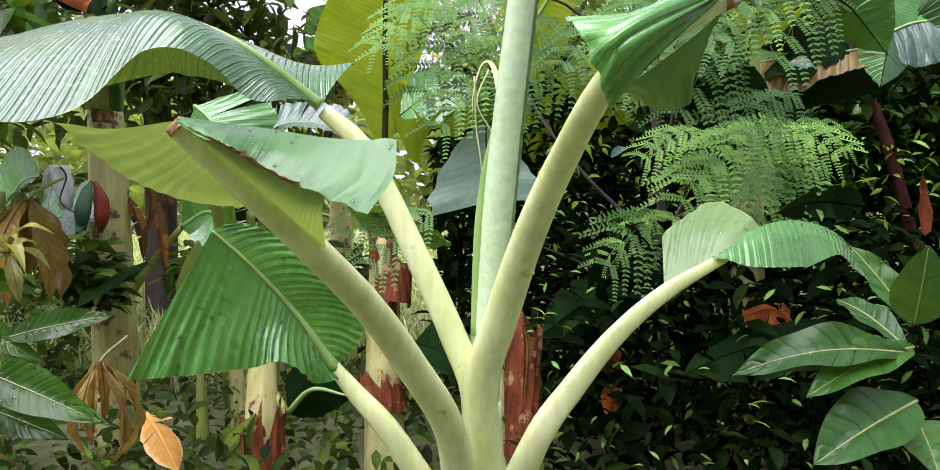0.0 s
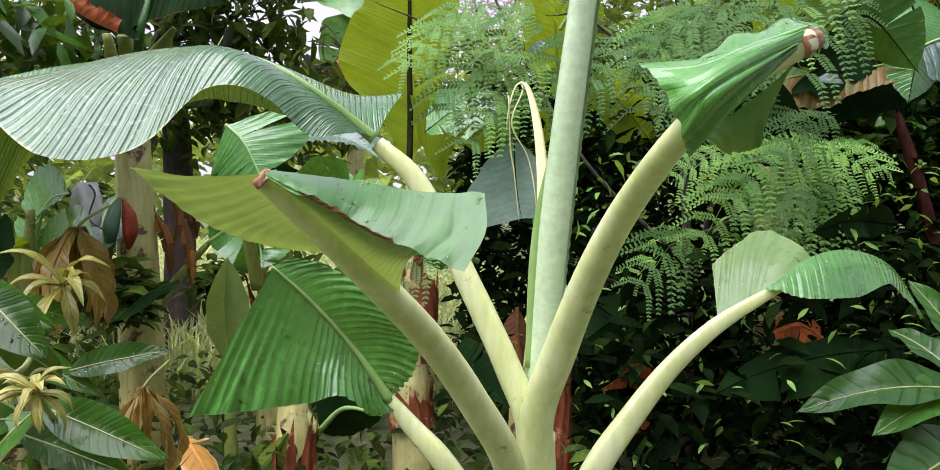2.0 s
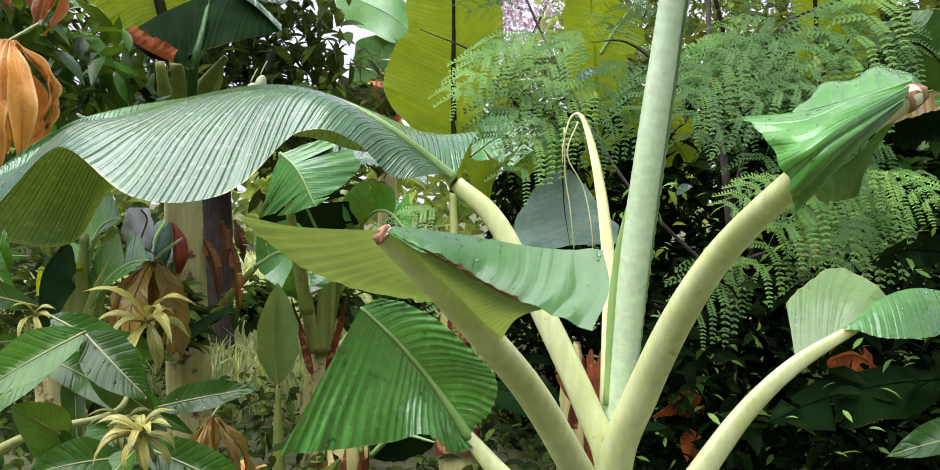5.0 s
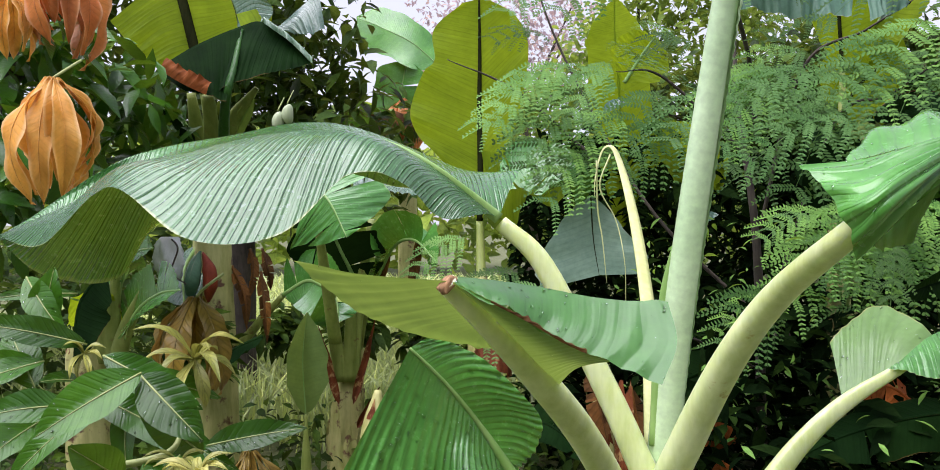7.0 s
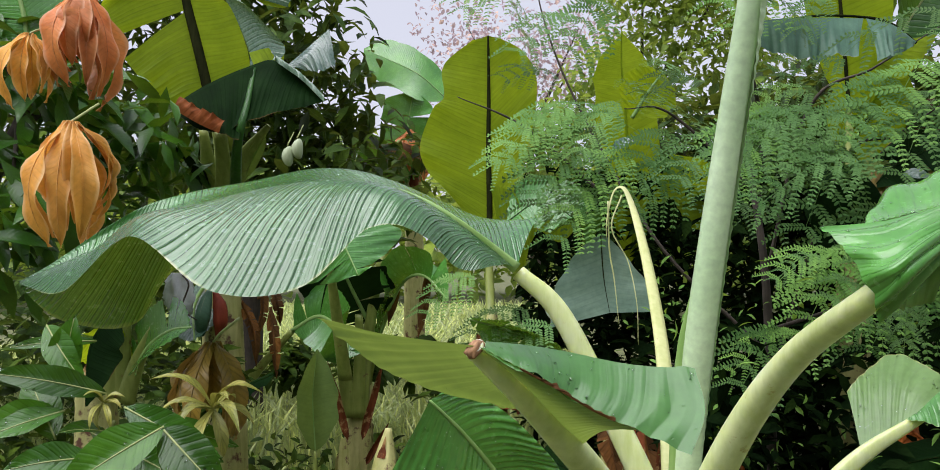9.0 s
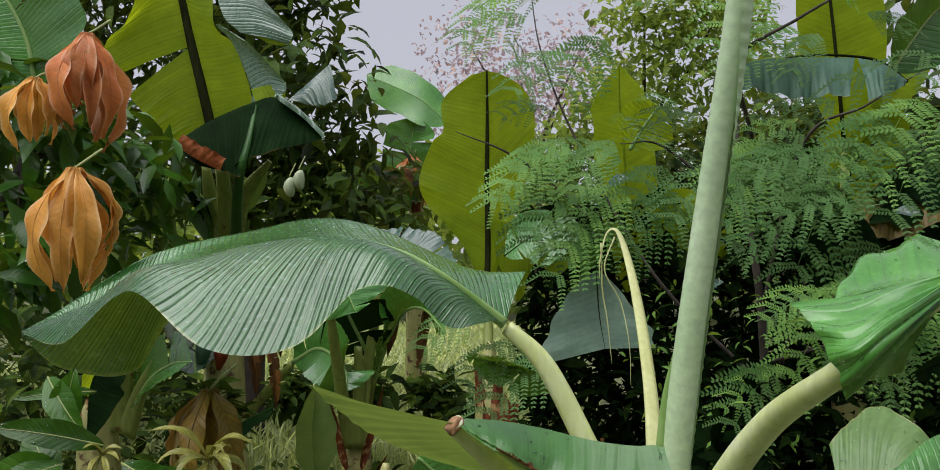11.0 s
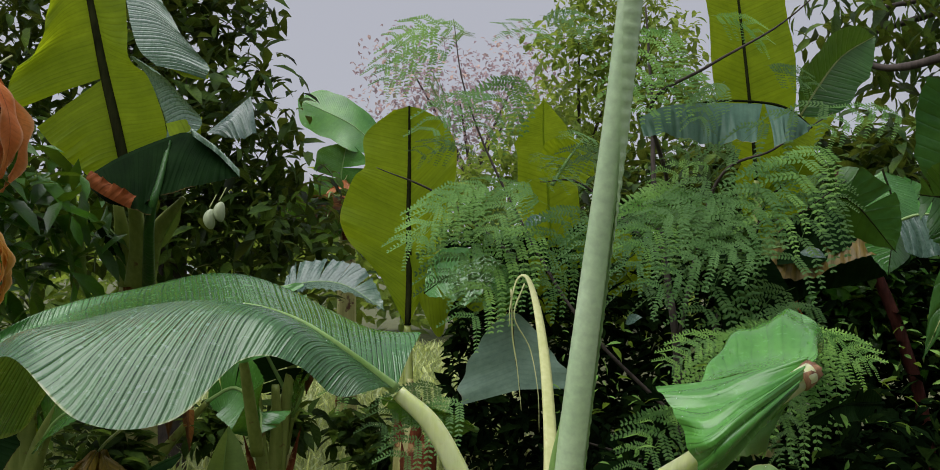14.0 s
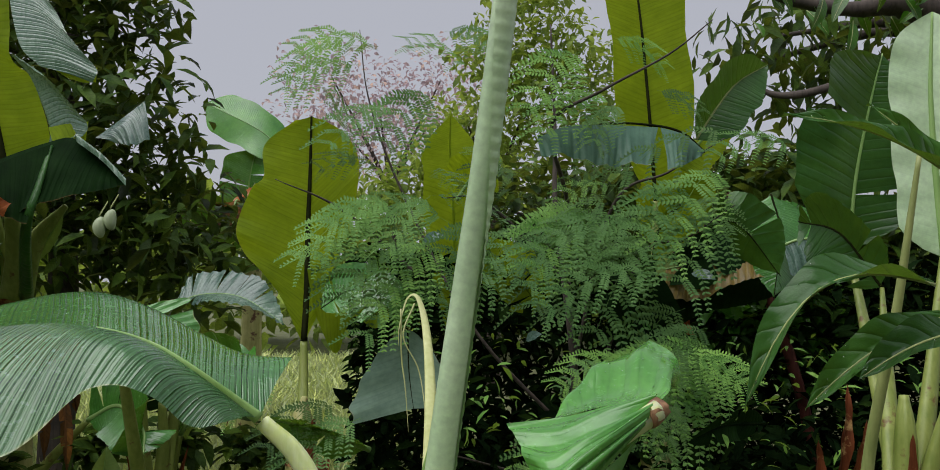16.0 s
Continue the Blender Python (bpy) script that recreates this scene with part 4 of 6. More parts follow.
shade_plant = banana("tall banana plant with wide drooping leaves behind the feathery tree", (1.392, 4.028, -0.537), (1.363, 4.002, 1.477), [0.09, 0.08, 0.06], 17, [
    ([(1.373, 4.042, 2.026), (1.335, 4.023, 2.454), (1.299, 4.035, 2.893), (1.268, 4.053, 3.214), (1.269, 4.106, 3.492)], 0.23, X, BANANA_BACKLIT, dict(base=0.2, tip=0.7, rib=RIB_SHADED, stalk=[(1.363, 3.995, 1.627)], halves=(0.9, 1.0))),
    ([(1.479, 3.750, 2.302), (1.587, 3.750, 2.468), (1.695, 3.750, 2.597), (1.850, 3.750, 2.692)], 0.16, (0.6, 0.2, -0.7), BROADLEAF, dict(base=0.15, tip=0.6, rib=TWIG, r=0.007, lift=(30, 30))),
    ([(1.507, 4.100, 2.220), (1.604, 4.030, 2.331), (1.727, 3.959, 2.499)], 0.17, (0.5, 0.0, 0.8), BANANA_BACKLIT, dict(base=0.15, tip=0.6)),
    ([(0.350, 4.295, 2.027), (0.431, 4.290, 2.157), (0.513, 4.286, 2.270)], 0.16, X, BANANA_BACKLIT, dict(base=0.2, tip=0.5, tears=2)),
    ([(1.485, 3.530, 1.856), (1.322, 3.401, 1.806), (1.180, 3.340, 1.700)], 0.10, (0.2, -0.5, 0.6), BANANA_SHADED, dict(base=0.2, tip=0.5, tears=4, limp=30, r=0.003, rib=SHEATH)),
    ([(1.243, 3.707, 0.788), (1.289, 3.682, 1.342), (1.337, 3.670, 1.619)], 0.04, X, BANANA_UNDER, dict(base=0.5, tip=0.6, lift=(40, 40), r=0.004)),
    ([(1.306, 3.139, 1.845), (1.393, 3.075, 1.827), (1.532, 3.020, 1.626)], 0.13, (0.2, -0.5, 0.7), BROADLEAF, dict(base=0.15, tip=0.6, tears=3, limp=18, rib=RIB_SHADED, r=0.005)),
    ([(1.684, 3.395, 1.999), (1.700, 3.339, 1.813), (1.638, 3.286, 1.534)], 0.13, X, BANANA, dict(base=0.15, tip=0.6, tears=2, rib=RIB_SHADED, r=0.005)),
    ([(1.297, 3.549, 1.702), (1.146, 3.410, 1.560), (1.085, 3.333, 1.358)], 0.20, X, BANANA_SHADED, dict(base=0.25, tip=0.6, tears=1)),
], 3)
GU = [(0.566, 3.139, 2.170), (0.695, 3.175, 2.229), (0.875, 3.215, 2.248), (1.112, 3.258, 2.255)]
GL = [(0.569, 3.078, 2.074), (0.679, 3.082, 2.090), (0.831, 3.090, 2.069), (1.031, 3.132, 2.065)]
band = part("leaf_blade", loft([GU, between(GU, GL, 0.5, 0.03), GL], 110, 12, 0.003, 22, rag=0.06, seed=91), BANANA_DUSK, shade_plant, "drooping blade torn into flat bands")
GU = [(1.122, 3.259, 2.255), (1.230, 3.264, 2.228), (1.324, 3.271, 2.161)]
GL = [(1.107, 3.103, 2.059), (1.173, 3.138, 2.074), (1.303, 3.239, 2.140)]
part("leaf_blade", loft([GU, between(GU, GL, 0.5, 0.03), GL], 60, 10, 0.002, 22, rag=0.04, seed=92), BANANA_DUSK, shade_plant, "drooping blade torn into flat bands")
part("midrib", tube([(1.330, 3.285, 2.159), (1.236, 3.278, 2.233), (1.118, 3.271, 2.263), (0.879, 3.228, 2.256), (0.570, 3.152, 2.177)], [0.006, 0.006, 0.005, 0.004], 8, 30), RIB_SHADED, band)
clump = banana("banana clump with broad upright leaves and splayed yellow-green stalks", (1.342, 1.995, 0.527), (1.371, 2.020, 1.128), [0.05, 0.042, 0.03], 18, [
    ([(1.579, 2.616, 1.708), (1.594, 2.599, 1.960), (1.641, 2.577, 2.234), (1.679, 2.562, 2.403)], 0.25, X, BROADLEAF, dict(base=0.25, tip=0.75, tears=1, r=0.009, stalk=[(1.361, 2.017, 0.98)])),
    # brightly lit blade: its light is put in with the pale rolled-leaf colour
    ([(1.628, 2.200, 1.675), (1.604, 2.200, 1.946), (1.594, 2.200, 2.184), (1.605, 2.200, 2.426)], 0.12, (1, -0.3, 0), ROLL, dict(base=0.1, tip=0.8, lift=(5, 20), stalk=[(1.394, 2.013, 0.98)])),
    ([(1.496, 2.306, 1.583), (1.400, 2.372, 1.753), (1.332, 2.507, 1.800)], 0.14, (0.2, -0.7, 0.3), BROADLEAF, dict(base=0.2, tip=0.6, tears=2, limp=15, rib=RIB_SHADED, r=0.006, stalk=[(1.337, 2.020, 0.98)])),
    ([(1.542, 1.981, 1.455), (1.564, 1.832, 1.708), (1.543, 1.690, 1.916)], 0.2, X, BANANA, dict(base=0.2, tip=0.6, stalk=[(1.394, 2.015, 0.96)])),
], 2, None, SHADED_STALK)
banana("far banana plant with pale leaves", (-1.153, 7.213, 0.229), (-1.156, 7.254, 1.948), [0.10, 0.09, 0.07], 19, [
    ([(-0.852, 7.193, 2.665), (-1.092, 7.179, 2.880), (-1.368, 7.229, 3.029), (-1.612, 7.281, 3.143)], 0.22, (0.2, -0.3, -0.9), BANANA, dict(pleat=0.003, r=0.006, base=0.15, tip=0.7, lift=(10, 10))),
    ([(-1.148, 7.189, 1.943), (-1.200, 7.181, 2.372), (-1.146, 7.178, 2.746)], 0.26, X, BANANA, dict(base=0.15, tip=0.7, tears=4)),
    ([(-1.202, 7.187, 1.890), (-1.500, 7.040, 2.144), (-1.736, 6.898, 2.181)], 0.26, (0, -0.5, 0.8), BANANA, dict(base=0.15, tip=0.7, tears=5)),
    ([(-1.148, 7.188, 2.050), (-1.229, 6.791, 2.241), (-1.228, 6.599, 1.994)], 0.22, X, DRY, dict(base=0.15, tip=0.7, tears=6, limp=40)),
], 2)


def wrap(p, pts, r, seed, name="dry_sheath", mat=SHEATH):
    """A dead sheath still clasping its stem: half a tube with a ragged, flaring top and lengthwise creases."""
    g = random.Random(seed)
    c = curve(pts, 22)
    t, s, b = frames_along(c)
    peaks = [g.uniform(0.35, 1.0) for _ in range(14)]
    v, uv = [], []
    for i in range(22):
        for j in range(25):
            w = j / 24
            top = np.interp(w * 13, range(14), peaks)
            u = i / 21 * top
            k = min(int(u * 21), 20)
            m = c[k] + (c[k + 1] - c[k]) * (u * 21 - k)
            a = (w - 0.5) * 3.9 + 0.25 * math.sin(4 * u + seed)
            rr = r * (1.05 + 0.10 * math.sin(j * 1.9 + seed + 2 * u) + 0.35 * max(0, u - 0.6) * (0.4 + abs(math.sin(j * 0.7 + seed))))
            v.append(m + rr * (s[k] * math.cos(a) + b[k] * math.sin(a)))
            uv.append((u * 0.4, 2 * w - 1))
    stem_ = [o for o in p.children if o.name.startswith("pseudostem")][0]
    part(name, mesh("sheath", v, grid_faces(22, 25), uv), mat, stem_, "dry red-brown sheath clasping the stem")


def flare(p, base, tip, width, bend):
    """A dead sheath's pointed end standing off its stem."""
    stem_ = [o for o in p.children if o.name.startswith("pseudostem")][0]
    part("dry_sheath", mesh("sheath", *lance(base, tip, width, (0, -1, 0.2), bend, 40, 15, 4, 0.02, 0.3)), SHEATH, stem_, "dry red sheath standing off the stem")


wrap(red_trunk, [(-0.739, 2.860, 0.054), (-0.744, 2.890, 0.219), (-0.760, 2.940, 0.426)], 0.072, 3)
wrap(dusky_plant, [(0.196, 2.970, 0.148), (0.201, 3.030, 0.404), (0.213, 3.090, 0.737)], 0.062, 5)
wrap(backlit_plant, [(-0.358, 3.330, 0.204), (-0.367, 3.370, 0.320), (-0.376, 3.420, 0.463)], 0.085, 7)
wrap(backlit_plant, [(-0.330, 3.450, 0.637), (-0.329, 3.500, 0.760), (-0.330, 3.550, 0.912)], 0.07, 8)
flare(clump, (1.166, 2.000, 1.071), (1.178, 1.980, 1.326), 0.022, 0.05)
flare(clump, (1.112, 1.990, 1.028), (1.093, 1.970, 1.180), 0.022, -0.06)
flare(clump, (1.208, 2.000, 1.087), (1.226, 1.970, 1.233), 0.02, 0.05)
wrap(sucker, [(-1.026, 3.750, 0.047), (-1.036, 3.770, 0.265), (-1.045, 3.790, 0.515)], 0.078, 10, "sheath", TRUNK)
flare(sucker, (-1.054, 3.720, 0.446), (-1.143, 3.680, 0.819), 0.024, -0.08)
flare(sucker, (-0.989, 3.720, 0.447), (-0.879, 3.680, 0.847), 0.024, -0.08)
flare(sucker, (-0.970, 3.720, 0.336), (-0.854, 3.660, 0.544), 0.02, -0.05)
for q in ([(-1.055, 3.800, 0.541), (-1.086, 3.780, 0.771), (-1.097, 3.740, 1.044)], [(-1.027, 3.800, 0.541), (-1.008, 3.780, 0.800), (-1.003, 3.720, 1.031)], [(-1.012, 3.800, 0.541), (-0.978, 3.800, 0.883), (-0.896, 3.720, 1.310)]):
    part("petiole", tube(q, [0.04, 0.03, 0.018], 12, 16, 0.35, 0.7), SHADED_STALK, sucker)


# ---- feathery tree: branches and twice-divided leaves ----
def frond(root, tip, width, seed, pairs=6, leaflets=14):
    """A twice-divided leaf: a drooping stalk, side stalks and paired leaflets."""
    g = random.Random(seed)
    a, b = np.array(root, float), np.array(tip, float)
    ln = np.linalg.norm(b - a)
    c = curve([a, (a + b) / 2 + np.array((0, 0, ln * 0.16)), b], 12)
    d0 = (b - a) / ln
    nrm = np.array((g.uniform(-0.5, 0.5), -0.7 + g.uniform(-0.5, 0.4), 0.7))
    nrm = nrm - d0 * (nrm @ d0)
    nrm /= np.linalg.norm(nrm)
    s = np.cross(d0, nrm)
    v, f, uv = [], [], []

    def strip(p, q, w):
        k = len(v)
        v.extend([p - s * w, p + s * w, q + s * w * 0.6, q - s * w * 0.6])
        f.append((k, k + 1, k + 2, k + 3))
        uv.extend([(0, 0)] * 4)

    for i in range(11):
        strip(c[i], c[i + 1], 0.0014)
    for i in range(pairs):
        u = 0.16 + 0.84 * i / (pairs - 1)
        x = u * 11
        k = min(int(x), 10)
        p = c[k] + (c[k + 1] - c[k]) * (x - k)
        pl = width * (0.75 + 0.5 * math.sin(math.pi * (0.15 + 0.75 * u))) * g.uniform(0.85, 1.1) * 0.8
        for sg in (-1, 1):
            dirn = s * sg * 0.8 + d0 * 0.7 + nrm * g.uniform(-0.15, 0.1)
            dirn /= np.linalg.norm(dirn)
            h1 = p + dirn * pl * 0.5 + nrm * 0.06 * pl
            e = p + dirn * pl + d0 * 0.12 * pl + np.array((0, 0, -0.22 * pl))
            strip(p, h1, 0.0008)
            strip(h1, e, 0.0006)
            side = np.cross(dirn, nrm)
            for q in range(leaflets):
                w = (q + 0.6) / leaflets
                o = p + (h1 - p) * 2 * w if w < 0.5 else h1 + (e - h1) * (2 * w - 1)
                ll = pl * 0.14 * math.sin(math.pi * (0.28 + 0.6 * w)) ** 0.7
                for h in (-1, 1):
                    dd = side * h * 0.9 + dirn * 0.45 + nrm * g.uniform(-0.05, 0.12)
                    kk = len(v)
                    ww = dirn * pl * 0.4 / leaflets
                    v.extend([o, o + dd * ll * 0.25 + ww, o + dd * ll * 0.75 + ww * 0.8, o + dd * ll, o + dd * ll * 0.75 - ww * 0.8, o + dd * ll * 0.25 - ww])
                    f.append((kk, kk + 1, kk + 2, kk + 3, kk + 4, kk + 5))
                    uv.extend([(0, 0), (0.01, 0.5), (0.02, 0.6), (0.02, 0.9), (0.02, -0.6), (0.01, -0.5)])
    return v, f, uv


feather = thing("feathery_tree", "feathery-leaved young tree with thin dark branches", "tree", (0.877, 3.662, -0.715))
part("trunk", tube([(0.877, 3.662, -0.715), (0.888, 3.727, 0.476), (0.862, 3.725, 1.239), (0.788, 3.786, 1.903), (0.793, 3.851, 2.365), (0.766, 3.849, 2.873)], [0.03, 0.024, 0.018, 0.013, 0.009, 0.004], 10, 40, rough=0.1), BARK, feather)
BRANCHES = [
    [(0.875, 3.726, 0.857), (0.410, 3.834, 1.350), (0.049, 4.011, 2.035), (-0.125, 4.068, 2.499), (-0.183, 4.130, 2.885)],
    [(0.876, 3.725, 1.239), (0.996, 3.535, 1.939), (1.222, 3.416, 2.090), (1.427, 3.295, 2.227)],
    [(0.868, 3.660, 0.758), (1.019, 3.276, 1.654), (1.165, 3.088, 1.768), (1.318, 2.965, 1.899)],
    [(0.137, 3.886, 1.610), (-0.236, 3.803, 1.916), (-0.542, 3.723, 2.045)],
    [(0.870, 3.790, 1.570), (0.455, 3.770, 1.959), (0.225, 3.694, 1.976)],
    [(0.868, 3.660, 0.972), (0.965, 3.144, 1.112), (0.998, 2.820, 1.215)],
    [(0.867, 3.660, 0.624), (0.492, 3.252, 0.818), (0.209, 2.979, 0.947)],
]
for pts in BRANCHES:
    part("branch", tube(pts, [0.010, 0.008, 0.005, 0.002], 7, 30, rough=0.1), BARK, feather)
SPOTS = [
    ((-0.153, 3.887, 1.880), 4, 0.3), ((0.310, 3.676, 1.629), 4, 0.35), ((0.578, 3.687, 1.816), 5, 0.4), ((0.725, 3.464, 1.350), 5, 0.4), ((0.927, 3.482, 1.654), 6, 0.4),
    ((1.046, 3.136, 1.308), 5, 0.3), ((1.179, 3.006, 1.313), 4, 0.25), ((1.047, 2.995, 1.148), 5, 0.3), ((0.923, 3.253, 1.100), 5, 0.35), ((0.731, 3.243, 0.933), 4, 0.35),
    ((-0.120, 3.353, 1.795), 5, 0.35), ((0.104, 3.363, 1.819), 5, 0.35), ((0.352, 3.375, 1.669), 4, 0.35), ((0.757, 3.264, 1.941), 5, 0.35), ((1.196, 3.154, 1.938), 5, 0.35),
    ((-0.143, 4.002, 2.302), 3, 0.4), ((-0.321, 3.864, 2.127), 4, 0.4), ((-0.039, 3.812, 1.944), 5, 0.4), ((-0.210, 3.739, 1.739), 6, 0.4),
    ((0.138, 3.885, 2.097), 5, 0.4), ((0.289, 3.763, 1.766), 6, 0.4), ((0.006, 3.684, 1.677), 5, 0.35), ((0.453, 3.900, 2.125), 5, 0.4),
    ((0.867, 3.529, 1.862), 7, 0.4), ((1.049, 3.473, 2.029), 7, 0.4), ((1.241, 3.351, 2.075), 7, 0.45), ((1.288, 3.159, 1.823), 7, 0.4),
    ((0.898, 3.401, 1.618), 7, 0.4), ((0.712, 3.522, 1.501), 5, 0.4), ((0.898, 3.336, 1.295), 8, 0.5), ((0.965, 2.884, 1.171), 6, 0.4),
    ((1.068, 2.758, 1.238), 6, 0.4), ((0.779, 3.266, 1.009), 8, 0.5), ((0.388, 3.442, 1.194), 6, 0.4), ((0.195, 3.173, 0.970), 6, 0.4),
    ((-0.196, 3.350, 1.049), 4, 0.35), ((0.850, 3.269, 0.722), 8, 0.5), ((0.694, 3.846, 2.083), 6, 0.4), ((-0.597, 3.721, 2.073), 3, 0.3),
    ((-0.467, 3.870, 2.666), 4, 0.35), ((-0.082, 3.876, 2.606), 5, 0.4), ((0.274, 3.874, 2.694), 6, 0.4), ((0.861, 3.750, 2.655), 7, 0.4),
    ((1.135, 2.951, 0.424), 6, 0.4), ((0.871, 2.945, 0.314), 6, 0.4), ((0.588, 3.217, 0.504), 5, 0.4), ((1.465, 2.950, 0.402), 6, 0.5),
    ((1.083, 2.768, 1.387), 3, 0.2), ((0.920, 2.909, 1.118), 6, 0.4), ((-0.015, 3.533, 1.566), 3, 0.3), ((-0.278, 3.295, 1.017), 4, 0.3),
]
part("branch", tube([(0.845, 3.681, 1.706), (0.786, 3.568, 1.987), (0.663, 3.324, 2.262), (0.788, 2.948, 2.331), (1.001, 2.823, 2.444), (1.144, 2.759, 2.561)], [0.010, 0.010, 0.009, 0.006, 0.004, 0.002], 8, 30, rough=0.1), BARK, feather)
for k, (p, q, w) in enumerate((
    ((1.268, 2.798, 2.177), (0.650, 2.871, 1.769), 0.16), ((0.898, 2.813, 1.793), (0.442, 2.752, 1.641), 0.13), ((0.936, 2.756, 1.619), (0.540, 2.694, 1.495), 0.12), ((0.723, 2.638, 1.314), (0.544, 2.575, 1.242), 0.05),
    ((0.967, 2.509, 1.343), (1.124, 2.448, 1.269), 0.07), ((0.835, 2.317, 1.234), (0.785, 2.261, 1.044), 0.07), ((1.554, 2.933, 2.129), (1.231, 2.868, 2.073), 0.11), ((1.140, 2.751, 1.322), (0.743, 2.607, 1.176), 0.12),
    ((0.800, 2.991, 1.025), (0.499, 2.915, 0.902), 0.10), ((0.873, 3.074, 1.892), (0.529, 2.993, 1.584), 0.15), ((0.238, 3.435, 1.841), (-0.082, 3.355, 1.882), 0.13), ((0.827, 2.747, 1.318), (0.585, 2.671, 1.237), 0.10),
    ((1.055, 2.693, 1.161), (0.811, 2.616, 1.098), 0.10), ((-0.008, 3.124, 1.908), (-0.341, 3.053, 1.678), 0.13), ((0.136, 3.130, 1.919), (-0.013, 3.066, 1.724), 0.13), ((0.744, 3.291, 1.820), (0.528, 3.281, 1.702), 0.12),
    ((1.156, 3.036, 1.803), (0.914, 3.033, 1.826), 0.12), ((-0.167, 3.503, 2.023), (-0.272, 3.420, 2.356), 0.12), ((0.343, 3.506, 2.531), (0.070, 3.426, 2.605), 0.14), ((-0.082, 3.548, 2.632), (-0.409, 3.535, 2.591), 0.13),
    ((0.933, 2.760, 2.288), (1.050, 2.704, 2.209), 0.09), ((0.744, 2.944, 2.365), (0.591, 2.874, 2.325), 0.09), ((0.832, 2.887, 2.259), (0.723, 2.823, 2.113), 0.09), ((0.695, 3.011, 2.269), (0.788, 2.957, 2.095), 0.09),
)):
    part("frond", mesh("frond", *frond(p, q, w * 1.15, 500 + k, 6, 13), smooth=False), FROND, feather)
for k, (p, q) in enumerate((
    ((-0.009, 3.400, 1.929), (-0.276, 3.200, 1.682)), ((0.104, 3.400, 1.865), (-0.169, 3.200, 1.526)), ((0.213, 3.300, 1.738), (-0.047, 3.100, 1.496)), ((0.176, 3.300, 1.579), (-0.093, 3.100, 1.381)),
    ((0.403, 3.400, 1.837), (0.173, 3.200, 1.572)), ((0.502, 3.400, 1.685), (0.220, 3.200, 1.500)), ((0.767, 3.300, 1.940), (0.533, 3.100, 1.654)), ((0.827, 3.200, 1.827), (0.549, 3.000, 1.510)),
    ((0.988, 3.200, 1.766), (0.669, 3.000, 1.488)), ((1.014, 3.100, 1.730), (0.752, 2.900, 1.418)), ((1.060, 3.100, 1.900), (0.836, 2.900, 1.631)), ((1.182, 3.100, 1.989), (0.910, 2.900, 1.726)),
    ((1.326, 3.100, 2.055), (1.035, 2.900, 1.767)), ((1.347, 3.100, 1.874), (1.085, 2.900, 1.608)), 
    ((1.168, 3.100, 1.491), (0.865, 2.900, 1.237)), ((0.948, 3.000, 1.245), (0.704, 2.800, 1.045)), ((1.226, 3.000, 1.223), (0.935, 2.800, 1.005)),
    ((-0.030, 3.300, 1.842), (-0.295, 3.100, 1.694)), ((0.102, 3.300, 1.735), (-0.183, 3.100, 1.559)), ((0.606, 3.300, 1.827), (0.360, 3.100, 1.613)), ((0.838, 3.200, 1.876), (0.552, 3.000, 1.653)),
    ((1.030, 2.900, 1.363), (0.766, 2.700, 1.176)), ((1.231, 2.900, 1.341), (0.865, 2.700, 1.166)), ((1.275, 2.900, 1.246), (0.956, 2.700, 1.056)), ((0.716, 2.900, 1.045), (0.471, 2.700, 0.888)),
    
    ((-0.008, 3.400, 2.329), (-0.252, 3.200, 2.131)), ((-0.237, 3.900, 2.774), (-0.499, 3.800, 2.546)), ((-0.176, 3.900, 2.642), (-0.469, 3.800, 2.475)),
    ((0.160, 3.600, 2.447), (-0.032, 3.400, 2.185)), ((0.780, 3.300, 2.577), (0.534, 3.100, 2.291)), ((0.885, 3.300, 2.398), (0.607, 3.100, 2.197)), ((1.054, 2.600, 1.438), (0.850, 2.500, 1.307)),
    ((-0.420, 3.200, 1.241), (-0.614, 3.100, 1.093)), ((-0.206, 3.200, 1.098), (-0.436, 3.000, 0.977)), ((-0.117, 3.100, 1.059), (-0.347, 3.000, 0.866)), ((0.995, 2.800, 1.322), (1.154, 2.600, 1.253)),
)):
    part("frond", mesh("frond", *frond(p, q, 0.50 * math.dist(p, q), 700 + k, 6, 13), smooth=False), FROND, feather)
for p, q in (((0.698, 4.071, 1.294), (0.769, 4.004, 1.328)), ((1.266, 3.278, 1.635), (1.347, 3.215, 1.608)), ((0.119, 3.331, 1.742), (0.205, 3.269, 1.774))):
    part("pale_leaf", mesh("leaf", *lance(p, q, 0.03, (0, -0.8, 0.5), 0.1, 15, 9, 3)), BANANA_GREY, feather, "pale leaf catching the sky")
fseed = 0
for (cx, cy, cz), count, spread in SPOTS:
    for k in range((count + 1) // 6 if cz > 1.8 else 0):
        fseed += 1
        g = random.Random(fseed)
        ang = g.uniform(0, 6.283)
        root = (cx + g.gauss(0, spread * 0.3), cy + g.gauss(0, spread * 0.35), cz + g.gauss(0, spread * 0.22))
        ln = g.uniform(0.24, 0.38)
        tip_ = (root[0] + math.cos(ang) * ln * 0.95, root[1] - abs(math.sin(ang)) * ln * 0.6, root[2] - g.uniform(0.02, 0.14))
        fm = mesh("frond", *frond(root, tip_, g.uniform(0.11, 0.15), fseed, 6, 13), smooth=False)
        part("frond", fm, FROND, feather)


